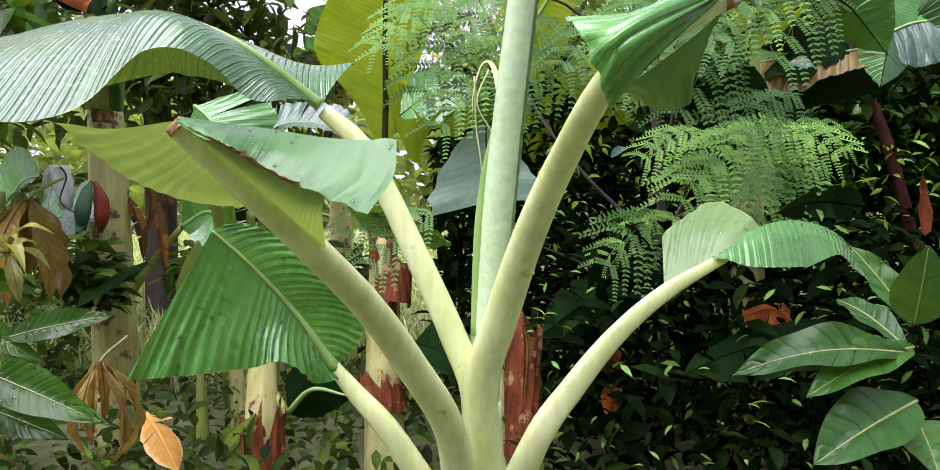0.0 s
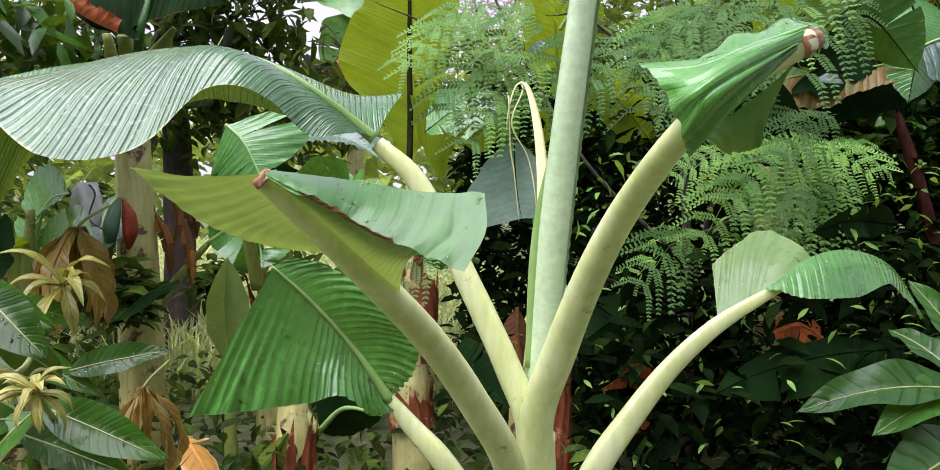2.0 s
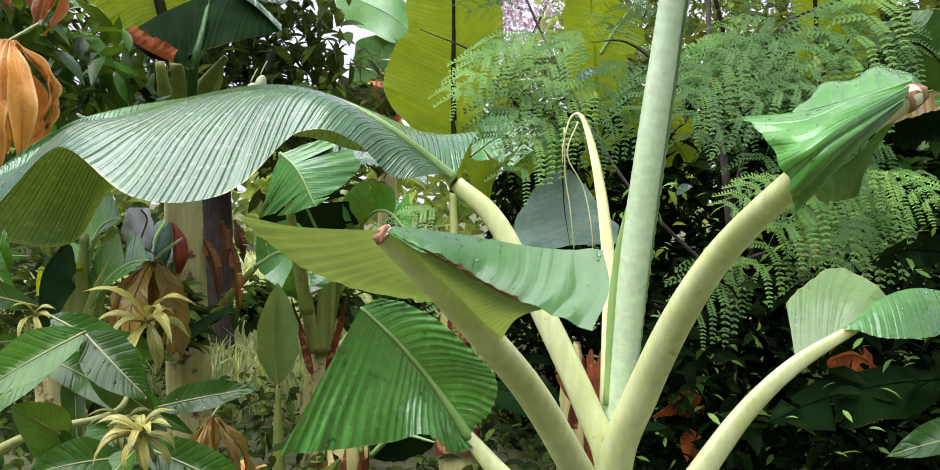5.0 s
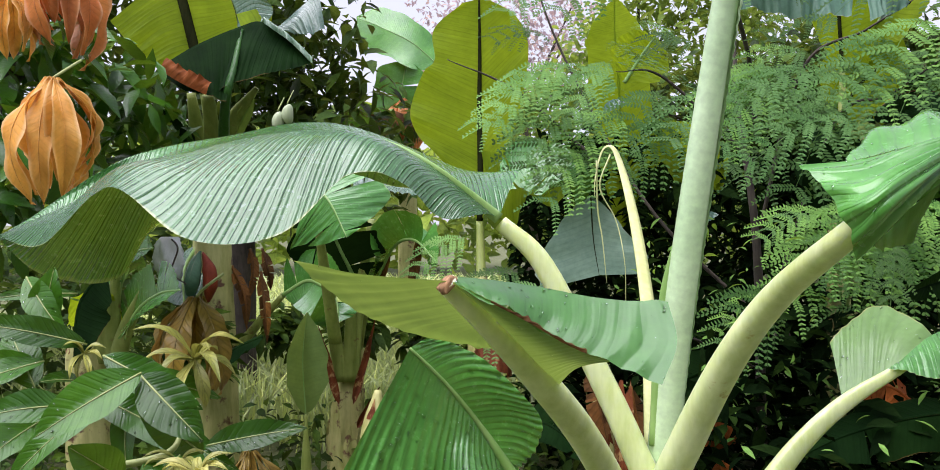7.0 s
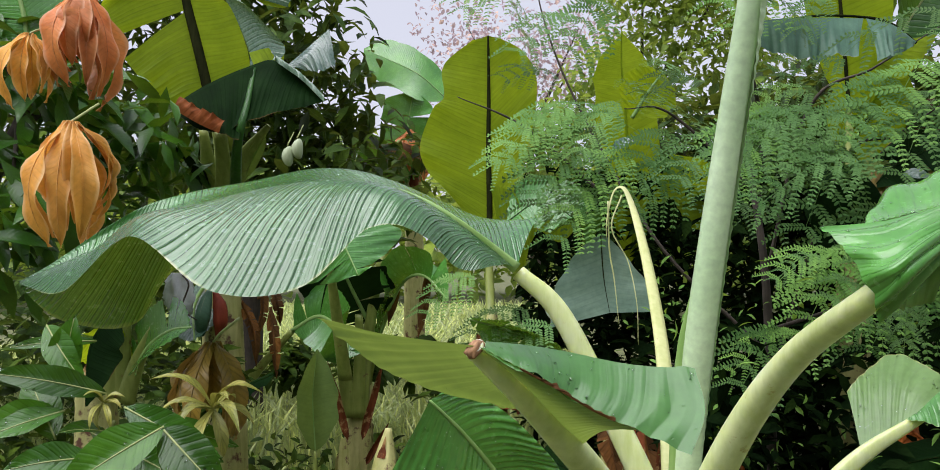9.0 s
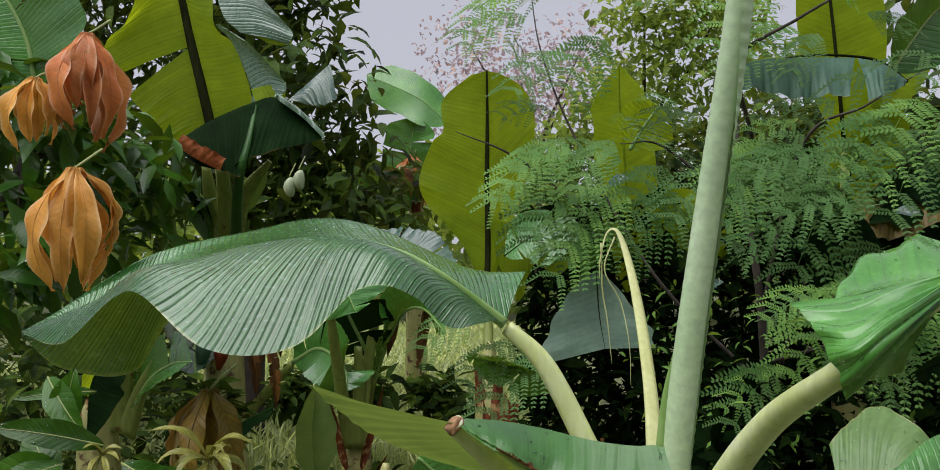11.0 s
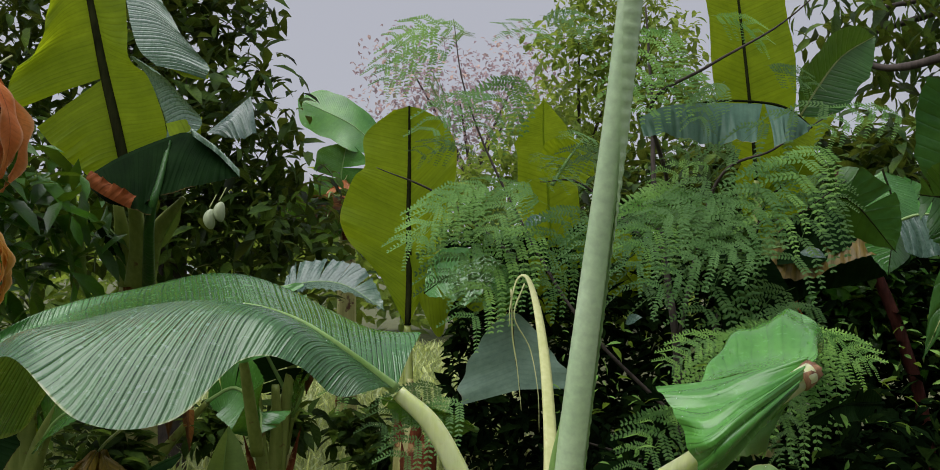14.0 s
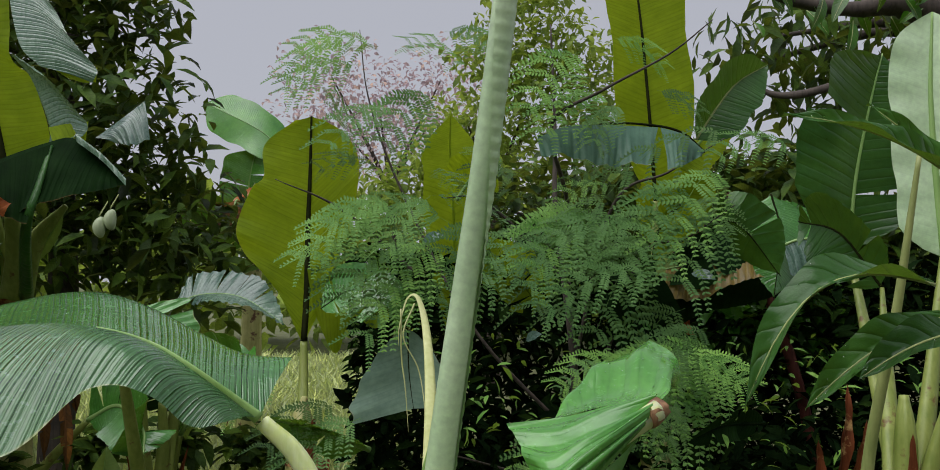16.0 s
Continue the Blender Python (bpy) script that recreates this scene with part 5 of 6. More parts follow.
# ---- the mango tree: near branch, young drooping leaves, far crown with fruit ----
def leaf_part(parent, base, tip, width, mat, face=(0.1, -0.7, 0.6), bend=0.08, fold=18, rib=TWIG, nu=17, nv=4, wave=0.008, belly=0.45, name="leaf"):
    b = part(name, mesh("leaf", *lance(base, tip, width, face, bend, fold, nu, nv, wave, belly)), mat, parent)
    part("midrib", mid_strip(base, tip, width, face, bend, max(0.0014, width * 0.03)), rib, b)
    return b


mango = thing("mango_branch", "leafy mango branch with wet dark green leaves", "mango branch", (-1.291, 1.463, 0.291))
part("stem", tube([(-1.291, 1.463, 0.291), (-1.313, 1.469, 0.692), (-1.253, 1.507, 0.878), (-1.165, 1.544, 0.917), (-1.100, 1.561, 0.998)], [0.02, 0.014, 0.009, 0.006, 0.004], 9, 30), TWIG, mango)
part("stem", tube([(-1.313, 1.469, 0.692), (-1.038, 1.353, 0.847), (-0.866, 1.329, 0.898), (-0.843, 1.363, 0.931)], [0.012, 0.008, 0.006, 0.004], 9, 24), TWIG, mango)
for b, e, w in (
    ((-0.989, 1.521, 1.007), (-1.160, 1.413, 0.838), 0.028), ((-1.141, 1.546, 0.977), (-0.826, 1.492, 0.840), 0.030), ((-0.854, 1.492, 0.869), (-0.674, 1.468, 0.907), 0.024),
    ((-1.057, 1.550, 1.001), (-0.896, 1.621, 0.939), 0.022), ((-1.027, 1.551, 0.965), (-0.998, 1.485, 0.817), 0.022), ((-1.112, 1.560, 0.974), (-1.158, 1.480, 0.990), 0.02),
    ((-1.111, 1.549, 1.055), (-1.278, 1.477, 1.099), 0.025), ((-1.212, 1.544, 1.025), (-1.313, 1.474, 0.991), 0.03), ((-1.231, 1.609, 1.064), (-1.212, 1.611, 1.188), 0.03),
    ((-1.197, 1.676, 1.145), (-1.324, 1.606, 1.139), 0.014), ((-1.177, 1.543, 0.917), (-1.237, 1.410, 0.849), 0.03), 
    ((-0.784, 1.267, 0.865), (-0.601, 1.234, 0.799), 0.03),
    ((-0.794, 1.266, 0.856), (-0.835, 1.197, 0.784), 0.034), ((-0.813, 1.265, 0.846), (-0.916, 1.198, 0.839), 0.03),
    ((-0.887, 1.300, 1.046), (-1.003, 1.220, 0.968), 0.034), ((-0.894, 1.310, 1.040), (-0.783, 1.270, 0.952), 0.033), ((-1.003, 1.400, 1.058), (-0.836, 1.380, 0.978), 0.026),
    ((-1.170, 1.500, 1.030), (-1.267, 1.420, 0.997), 0.022), ((-1.276, 1.620, 1.185), (-1.181, 1.580, 1.085), 0.026), ((-0.840, 1.400, 0.815), (-0.642, 1.360, 0.757), 0.024), ((-0.855, 1.330, 0.801), (-0.674, 1.300, 0.746), 0.026),
    ((-0.837, 1.440, 0.871), (-0.918, 1.380, 0.969), 0.026), ((-1.043, 1.360, 0.976), (-1.147, 1.300, 0.969), 0.026), ((-0.928, 1.330, 0.816), (-0.988, 1.300, 0.876), 0.025),
    ((-0.936, 1.329, 0.857), (-0.985, 1.267, 0.923), 0.03), ((-0.848, 1.362, 0.889), (-0.873, 1.295, 0.837), 0.03), ((-1.194, 1.511, 0.972), (-1.280, 1.574, 1.069), 0.03),
):
    e = tuple(np.array(b) + (np.array(e) - b) * 1.15)
    leaf_part(mango, b, e, w * 1.3, MANGO, (rng.uniform(-0.3, 0.3), -0.8, 0.55), rng.uniform(0.03, 0.10), wave=0.010)


def droop_tuft(label, at, size, count, mat, seed, spread=0.35):
    """A tuft of soft young leaves hanging straight down from a twig's end."""
    p = thing("young_mango_leaves", label, "young leaves", at, "tufts of young mango leaves")
    g = random.Random(seed)
    a = np.array(at)
    part("stem", tube([a + (0.03, 0.1, size * 0.2), a + (0.01, 0.03, 0.02), a], [0.004, 0.004, 0.003], 7, 10), TWIG, p)
    for k in range(count):
        an = k * 2.4 + g.uniform(-0.3, 0.3)
        r = size * spread * g.uniform(0.1, 0.85)
        tip_ = a + (math.cos(an) * r, math.sin(an) * r, -size * g.uniform(0.65, 1.1))
        face = (math.cos(an), math.sin(an) - 0.2, 0.3)
        leaf_part(p, a + (math.cos(an) * 0.012, math.sin(an) * 0.012, 0), tip_, size * g.uniform(0.085, 0.12) * (0.7 if seed == 5 else 1.1), mat, face, g.uniform(0.10, 0.34), g.uniform(-30, 50), mat, 21, 4, 0.035, g.uniform(0.4, 0.6))
    return p


droop_tuft("hanging tuft of soft pink young mango leaves", (-1.763, 2.666, 2.235), 0.38, 13, MANGO_PINK, 1, 0.17)
droop_tuft("hanging tuft of soft orange young mango leaves", (-1.560, 2.228, 1.710), 0.34, 14, MANGO_YOUNG, 2, 0.2)
droop_tuft("hanging tuft of soft orange young mango leaves", (-1.909, 2.600, 2.065), 0.25, 8, MANGO_YOUNG, 3, 0.25)
droop_tuft("hanging tuft of brownish young mango leaves in shade", (-1.016, 1.880, 1.120), 0.24, 13, MANGO_BROWN, 4, 0.36)
droop_tuft("hanging tuft of withered orange leaves low down", (-0.946, 2.057, 0.699), 0.24, 10, MANGO_BROWN, 5, 0.25)


droop_tuft("far hanging tuft of orange-red young mango leaves", (-1.164, 7.100, 2.379), 0.44, 22, MANGO_PINK, 6, 0.42)


def star_tuft(at, size, count, seed):
    p = thing("mango_sprig", "star-shaped sprig of narrow pale yellow-green new leaves", "new sprig", at, "sprigs of new leaves")
    g = random.Random(seed)
    a = np.array(at)
    part("stem", tube([a + (0.0, 0.05, -0.06), a], [0.005, 0.004], 7, 6), TWIG, p)
    for k in range(count):
        an = k * 2.4 + g.uniform(-0.3, 0.3)
        el = g.uniform(-1.2, 0.5)
        d = np.array((math.cos(an) * math.cos(el), math.sin(an) * math.cos(el) * 0.7 - 0.2, math.sin(el)))
        e = a + d * size * g.uniform(0.6, 1.1)
        leaf_part(p, a, e, size * g.uniform(0.09, 0.13), SPRIG, (d[0] * 0.3, -0.4, 1), 0.3, 25, SPRIG, 11, 3)
    return p


star_tuft((-0.916, 1.609, 1.015), 0.13, 12, 1)
star_tuft((-0.754, 1.204, 0.902), 0.075, 18, 2)
star_tuft((-1.117, 1.548, 1.037), 0.06, 9, 3)
star_tuft((-0.822, 1.298, 0.895), 0.06, 12, 4)


# ---- sapling beside the path ----
sapling = thing("sapling", "broad-leaved sapling with toothed dewy leaves", "sapling", (0.780, 1.230, -0.032))
part("stem", tube([(0.780, 1.228, -0.065), (0.767, 1.274, 0.681), (0.780, 1.273, 1.202), (0.793, 1.196, 1.533), (0.806, 1.147, 1.796)], [0.02, 0.014, 0.011, 0.008, 0.004], 9, 40), TWIG, sapling)
for b, e, w, bend in (
    ((0.706, 1.299, 0.880), (0.427, 1.309, 0.834), 0.045, 0.14), ((0.726, 1.319, 0.886), (0.522, 1.249, 0.816), 0.04, 0.10), ((0.713, 1.281, 0.807), (0.521, 1.211, 0.725), 0.06, 0.05),
    ((0.740, 1.354, 0.919), (0.666, 1.427, 1.043), 0.03, 0.05), ((0.745, 1.354, 0.919), (0.732, 1.297, 1.055), 0.05, 0.05), ((0.766, 1.415, 0.865), (0.731, 1.614, 0.918), 0.03, 0.08),
    ((0.731, 1.312, 0.768), (0.712, 1.210, 0.707), 0.05, 0.05), ((0.575, 0.800, 1.581), (0.340, 0.770, 1.424), 0.032, 0.34), ((0.616, 0.830, 1.546), (0.439, 0.840, 1.429), 0.030, 0.14),
    ((0.619, 0.800, 1.530), (0.473, 0.790, 1.470), 0.030, 0.12), ((0.654, 0.840, 1.695), (0.409, 0.840, 1.775), 0.020, 0.10), ((0.685, 0.860, 1.676), (0.545, 0.880, 1.807), 0.020, 0.04),
    ((0.668, 0.860, 1.638), (0.772, 0.900, 1.800), 0.03, 0.08),
):
    leaf_part(sapling, b, e, w, BROADLEAF, (-0.3, -0.35, 0.85) if bend > 0.3 else (-0.2, -0.6, 0.75), bend, 38 if b[2] > 1.3 else 22, TWIG, 21, 5, 0.02)


# ---- small things between the plants ----
def crumpled_bag(at, w, h, seed):
    """A limp plastic bag: a pinched, creased sack."""
    g = np.random.RandomState(seed)
    n, m = 22, 28
    v = []
    for i in range(n):
        u = i / (n - 1)
        for j in range(m):
            a = j / m * 2 * math.pi
            r = w * (0.25 + 0.75 * math.sin(math.pi * (0.1 + 0.8 * u)) ** 0.7) * (1 + 0.2 * math.sin(5 * a + 6 * u) + 0.12 * math.sin(11 * a - 9 * u) + 0.2 * (g.rand() - 0.5))
            v.append((r * math.cos(a), 0.5 * r * math.sin(a), h * (u - 0.5)))
    return mesh("bag", v, grid_faces(n, m, True) + [tuple(range(m))[::-1], tuple((n - 1) * m + j for j in range(m))], [(0, 0)] * (n * m))


bag = thing("plastic_bag", "limp white plastic bag caught between banana stalks", "plastic bag", (-1.754, 3.479, 1.140))
sack = part("sack", crumpled_bag((0, 0, 0), 0.06, 0.19, 3), BAG, bag)
sack.matrix_world = Matrix.Translation((-1.754, 3.479, 1.140))
part("tie", tube([(-1.753, 3.483, 1.236), (-1.689, 3.417, 1.185), (-1.714, 3.411, 1.084), (-1.651, 3.410, 1.033)], [0.004, 0.004, 0.003], 6, 20), BARK, bag)
stem = thing("woody_stem", "leaning reddish brown woody stem", "stem", (2.338, 4.033, -0.143))
part("stem", tube([(2.298, 3.928, -0.831), (2.250, 4.078, 0.639), (2.161, 4.108, 1.151), (2.041, 4.128, 1.512), (1.906, 4.145, 1.813), (1.862, 4.226, 2.098)], [0.03, 0.03, 0.03, 0.028, 0.026, 0.02], 12, 30, rough=0.12), REDBARK, stem)


def dead_leaf(label, pts, width, side, mat, seed, tears=3, limp=25, lift=(25, 25)):
    dry = mat in (DRY, RUST, OLIVE, MANGO_YOUNG)
    p = thing("dead_leaf" if dry else "hanging_leaf", label, "dead leaf" if dry else "leaf", pts[0], "withered leaves" if dry else "")
    b = part("blade", blade(pts, width, side, seed=seed, tears=tears, limp=limp, lift=lift, base=0.2, tip=0.5, nv=5, pleat=0.0012), mat, p)
    part("midrib", tube(curve(pts, 8), [0.008, 0.005, 0.002], 7, 16), mat, b)


dead_leaf("dark withered banana leaf caught in the undergrowth", [(1.355, 2.807, 1.083), (1.147, 2.675, 1.098), (0.953, 2.540, 1.064)], 0.06, (0, -0.4, 0.9), BANANA_SHADED, 51)
dead_leaf("large dark drooping banana leaf", [(1.394, 2.787, 0.655), (1.147, 2.782, 0.636), (0.900, 2.775, 0.576), (0.725, 2.768, 0.495)], 0.12, (0, -0.7, -0.6), BANANA_SHADED, 52, 2, 10)
dead_leaf("large dark drooping banana leaf", [(0.736, 3.357, 0.676), (0.492, 3.228, 0.695), (0.266, 3.091, 0.575)], 0.13, (0, -0.6, -0.7), BANANA_SHADED, 53, 2, 10)
dead_leaf("dark banana leaf hanging low between the trunks", [(-0.207, 2.961, 0.577), (-0.095, 2.894, 0.547), (0.034, 2.822, 0.434)], 0.10, (0, -0.6, -0.7), BANANA_SHADED, 54, 2, 10)
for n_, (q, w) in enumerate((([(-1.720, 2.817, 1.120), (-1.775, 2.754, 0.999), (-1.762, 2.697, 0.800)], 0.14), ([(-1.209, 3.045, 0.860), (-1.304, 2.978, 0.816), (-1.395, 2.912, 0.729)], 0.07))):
    dead_leaf("dark banana leaf hanging low between the trunks", q, w, (0.8, -0.5, 0.4), BANANA_SHADED, 140 + n_, 0, 0)
dead_leaf("rusty brown dead leaf", [(0.589, 3.082, 0.457), (0.485, 3.020, 0.507), (0.373, 2.952, 0.467)], 0.05, (0, -0.4, 0.8), RUST, 55)
dead_leaf("rusty brown dead leaf", [(1.242, 2.964, 0.596), (1.111, 2.969, 0.696), (0.990, 2.966, 0.663)], 0.08, (0, -0.6, -0.7), RUST, 56, 5)
dead_leaf("rusty brown dead leaf", [(0.526, 3.021, 0.405), (0.530, 3.018, 0.338), (0.514, 3.015, 0.282)], 0.04, X, RUST, 57)
dead_leaf("rusty brown dead leaf", [(0.066, 3.070, 0.753), (0.069, 3.005, 0.632), (0.098, 2.974, 0.485)], 0.05, X, DRY, 58)
dead_leaf("rusty brown dead leaf", [(0.195, 3.064, 0.672), (0.213, 2.989, 0.504), (0.189, 2.945, 0.314)], 0.05, X, DRY, 59)
dead_leaf("yellow and orange dying leaf", [(-1.005, 2.496, 0.441), (-0.934, 2.428, 0.387), (-0.856, 2.358, 0.301)], 0.06, X, MANGO_YOUNG, 60)
dead_leaf("rusty brown dead leaf", [(1.338, 3.490, 1.402), (1.297, 3.491, 1.428), (1.338, 3.426, 1.365)], 0.05, X, RUST, 61)
dead_leaf("dry crumpled brown leaf", [(1.252, 3.490, 1.759), (1.253, 3.418, 1.636), (1.192, 3.347, 1.542)], 0.09, X, OLIVE, 62, 3)
dead_leaf("dark torn banana leaf", [(1.612, 3.564, 1.886), (1.452, 3.426, 1.760), (1.253, 3.354, 1.652), (1.179, 3.349, 1.579)], 0.13, (0, -0.7, -0.5), BANANA_SHADED, 63, 4)
dead_leaf("torn banana leaf with hanging strips", [(1.695, 3.628, 1.873), (1.844, 3.561, 1.834), (2.012, 3.488, 1.721)], 0.16, (0, -0.6, -0.7), BANANA, 64, 7, 12)
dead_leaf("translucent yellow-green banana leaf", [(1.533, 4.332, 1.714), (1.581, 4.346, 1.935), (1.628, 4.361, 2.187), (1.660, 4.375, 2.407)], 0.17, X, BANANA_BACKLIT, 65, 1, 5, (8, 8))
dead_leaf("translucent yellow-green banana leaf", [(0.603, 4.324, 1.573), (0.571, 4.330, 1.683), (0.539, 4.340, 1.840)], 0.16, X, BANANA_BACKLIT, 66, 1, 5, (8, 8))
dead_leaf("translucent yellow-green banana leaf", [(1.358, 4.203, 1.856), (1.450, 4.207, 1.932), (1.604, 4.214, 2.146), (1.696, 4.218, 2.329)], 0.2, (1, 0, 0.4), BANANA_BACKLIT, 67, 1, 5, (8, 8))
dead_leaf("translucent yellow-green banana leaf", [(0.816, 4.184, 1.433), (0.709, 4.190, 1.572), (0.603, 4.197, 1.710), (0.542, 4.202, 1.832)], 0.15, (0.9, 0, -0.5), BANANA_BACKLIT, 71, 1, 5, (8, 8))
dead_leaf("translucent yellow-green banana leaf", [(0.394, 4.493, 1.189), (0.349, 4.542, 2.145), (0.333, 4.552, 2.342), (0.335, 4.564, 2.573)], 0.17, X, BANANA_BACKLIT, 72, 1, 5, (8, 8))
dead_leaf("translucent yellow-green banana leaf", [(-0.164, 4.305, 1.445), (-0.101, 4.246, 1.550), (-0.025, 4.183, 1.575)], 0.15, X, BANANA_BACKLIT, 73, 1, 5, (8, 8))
dead_leaf("dark upright banana leaf", [(1.108, 3.269, 1.289), (1.061, 3.277, 1.456), (1.134, 3.286, 1.623)], 0.16, X, BANANA_SHADED, 74, 0, 5, (8, 20))
for n_, q in enumerate((((-0.839, 3.843, 1.240), (-0.849, 3.809, 1.113), (-0.873, 3.774, 0.973)), ((-0.696, 3.849, 1.226), (-0.707, 3.815, 1.084), (-0.732, 3.780, 0.917)), ((-1.478, 3.748, 1.172), (-1.455, 3.716, 1.062), (-1.473, 3.681, 0.925)), ((-1.460, 3.879, 1.168), (-1.413, 3.815, 1.070), (-1.399, 3.815, 0.969)), ((-1.551, 3.708, 1.093), (-1.470, 3.635, 0.960), (-1.457, 3.625, 0.800)), ((-1.415, 3.707, 1.066), (-1.376, 3.632, 0.907), (-1.363, 3.622, 0.746)))):
    dead_leaf("dry dark brown leaf hanging in strips", list(q), 0.028, X, DRY, 80 + n_, 4, 30)
pod = thing("banana_bract", "dull red pointed banana bract beside the trunk", "bract", (-1.682, 3.701, 1.002))
part("bract", tube([(-1.591, 3.500, 0.949), (-1.573, 3.480, 1.020), (-1.578, 3.485, 1.094), (-1.611, 3.500, 1.166)], [0.010, 0.032, 0.030, 0.004], 14, 20, flute=0.05), BRACT, pod)
part("outer_bract", tube([(-1.660, 3.480, 0.961), (-1.642, 3.450, 1.040), (-1.631, 3.470, 1.116), (-1.617, 3.490, 1.172)], [0.016, 0.034, 0.026, 0.004], 14, 20, flute=0.05), BANANA_DUSK, pod, "grey-green bract")

for n_, (upper, lower, mat, words) in enumerate((
    ([(1.719, 3.400, 1.735), (1.523, 3.400, 1.696), (1.338, 3.400, 1.681), (1.190, 3.380, 1.654)], [(1.687, 3.340, 1.629), (1.513, 3.320, 1.602), (1.314, 3.300, 1.528), (1.150, 3.300, 1.532)], MANGO_BROWN, "withered yellow-brown banana leaf with a curled edge"),
    ([(1.289, 3.440, 1.544), (1.493, 3.440, 1.623), (1.741, 3.440, 1.692), (1.840, 3.440, 1.722)], [(1.262, 3.400, 1.408), (1.405, 3.400, 1.475), (1.629, 3.380, 1.522), (1.787, 3.380, 1.595)], BANANA_SHADED, "dark folded banana leaf under the withered one"),
    ([(1.383, 3.700, 1.977), (1.283, 3.700, 1.871), (1.234, 3.680, 1.722), (1.217, 3.660, 1.548)], [(1.503, 3.700, 1.977), (1.466, 3.700, 1.871), (1.393, 3.680, 1.775), (1.275, 3.660, 1.574)], BANANA_BACKLIT, "narrow translucent yellow-green banana leaf"),
    ([(1.691, 3.300, 1.765), (1.752, 3.260, 1.790), (1.847, 3.200, 1.792)], [(1.703, 3.260, 1.634), (1.760, 3.220, 1.611), (1.841, 3.160, 1.641)], BANANA_GREY, "pleated waxy banana leaf"),
    ([(1.092, 3.300, 1.551), (1.032, 3.280, 1.459), (0.973, 3.260, 1.334)], [(1.213, 3.300, 1.497), (1.165, 3.280, 1.399), (1.029, 3.260, 1.303)], BANANA, "glossy green banana leaf hanging among feathery leaves"),
)):
    p = thing("hanging_leaf", words, "leaf", upper[0])
    b = part("blade", loft([upper, between(upper, lower, 0.5, 0.012), lower], 60, 12, 0.004, 26, rag=0.05, seed=150 + n_), mat, p)
    part("midrib", tube(upper, [0.007, 0.006, 0.003], 7, 20), RIB if mat != BANANA_BACKLIT else RIB_SHADED, b)

# ---- overhanging branch ----
bough = thing("mango_bough", "thick dark bough with fresh green leaves", "bough", (2.200, 2.885, 2.591))
part("limb", tube([(2.710, 2.956, 2.638), (2.222, 2.878, 2.668), (1.983, 2.902, 2.720), (1.794, 2.925, 2.691), (1.532, 2.952, 2.730), (1.340, 2.969, 2.818)], [0.09, 0.085, 0.055, 0.03, 0.022, 0.012], 12, 40, rough=0.15), BARK, bough)
part("limb", tube([(2.222, 2.877, 2.687), (2.502, 3.761, 2.719), (2.117, 4.072, 2.620), (1.878, 4.221, 2.780)], [0.04, 0.03, 0.02, 0.008], 9, 30, rough=0.15), BARK, bough)
part("limb", tube([(3.091, 3.475, -0.117), (2.842, 3.270, 1.543), (2.710, 2.956, 2.638)], [0.16, 0.13, 0.09], 12, 20, rough=0.12), BARK, bough)
bg = random.Random(5)
for k in range(26):
    q = np.array((1.710, 2.871, 2.658)) + (bg.uniform(-0.42, 0.5), bg.uniform(-0.3, 0.3), bg.uniform(-0.02, 0.16))
    e = q + (bg.uniform(-0.09, 0.09), bg.uniform(-0.06, 0.06), -bg.uniform(0.08, 0.17))
    leaf_part(bough, q, e, 0.026, MANGO, (bg.uniform(-0.5, 0.5), -0.8, 0.4), nu=9, nv=3)


# ---- water drops on the leaves ----
WATER, _n, _l, _b = material("clear_water")
_b.inputs["Roughness"].default_value, _b.inputs["IOR"].default_value, _b.inputs["Transmission Weight"].default_value = 0.02, 1.33, 1.0
_b.inputs["Base Color"].default_value = (0.98, 1.0, 0.98, 1)


def drops(leaf, count, seed, size=0.0028):
    """Flattened beads of water sitting on a leaf's surface."""
    g = random.Random(seed)
    me = leaf.data
    v, f = [], []
    for _ in range(count):
        poly = me.polygons[g.randrange(len(me.polygons))]
        nrm = np.array(poly.normal)
        if nrm @ np.array((0, -0.7, 0.7)) < 0:
            nrm = -nrm
        c = np.array(poly.center)
        t = np.cross(nrm, (0.3, 0.2, 0.9))
        t /= np.linalg.norm(t)
        b = np.cross(nrm, t)
        r = size * g.uniform(0.4, 1.0) ** 1.5
        k = len(v)
        sx = g.uniform(1, 1.5)
        for h, q in ((-0.1, 1.0), (0.3, 0.9), (0.55, 0.5)):
            v += [c + nrm * r * h + (t * math.cos(a) + b * math.sin(a) * sx) * r * q for a in np.arange(8) * math.pi / 4]
        v.append(c + nrm * r * 0.65)
        f += [(k + y * 8 + x, k + y * 8 + (x + 1) % 8, k + y * 8 + 8 + (x + 1) % 8, k + y * 8 + 8 + x) for y in range(2) for x in range(8)]
        f += [(k + 16 + x, k + 16 + (x + 1) % 8, k + 24) for x in range(8)]
    return tagged(part("dew", mesh("drops", v, f), WATER, leaf, "clear beads of water"), kind="stuff")


for n_, ob in enumerate([o for o in plant.children if o.name.startswith("leaf_blade")]):
    drops(ob, (40, 20, 10, 10, 40, 220, 160, 60, 60, 10, 50, 50)[n_], 70 + n_, 0.004 if n_ in (5, 6) else 0.003)
for n_, ob in enumerate([o for o in mango.children if o.name.startswith("leaf")]):
    drops(ob, 26, 90 + n_, 0.003)
for n_, ob in enumerate([o for o in sapling.children if o.name.startswith("leaf")]):
    drops(ob, 18, 120 + n_, 0.0024)


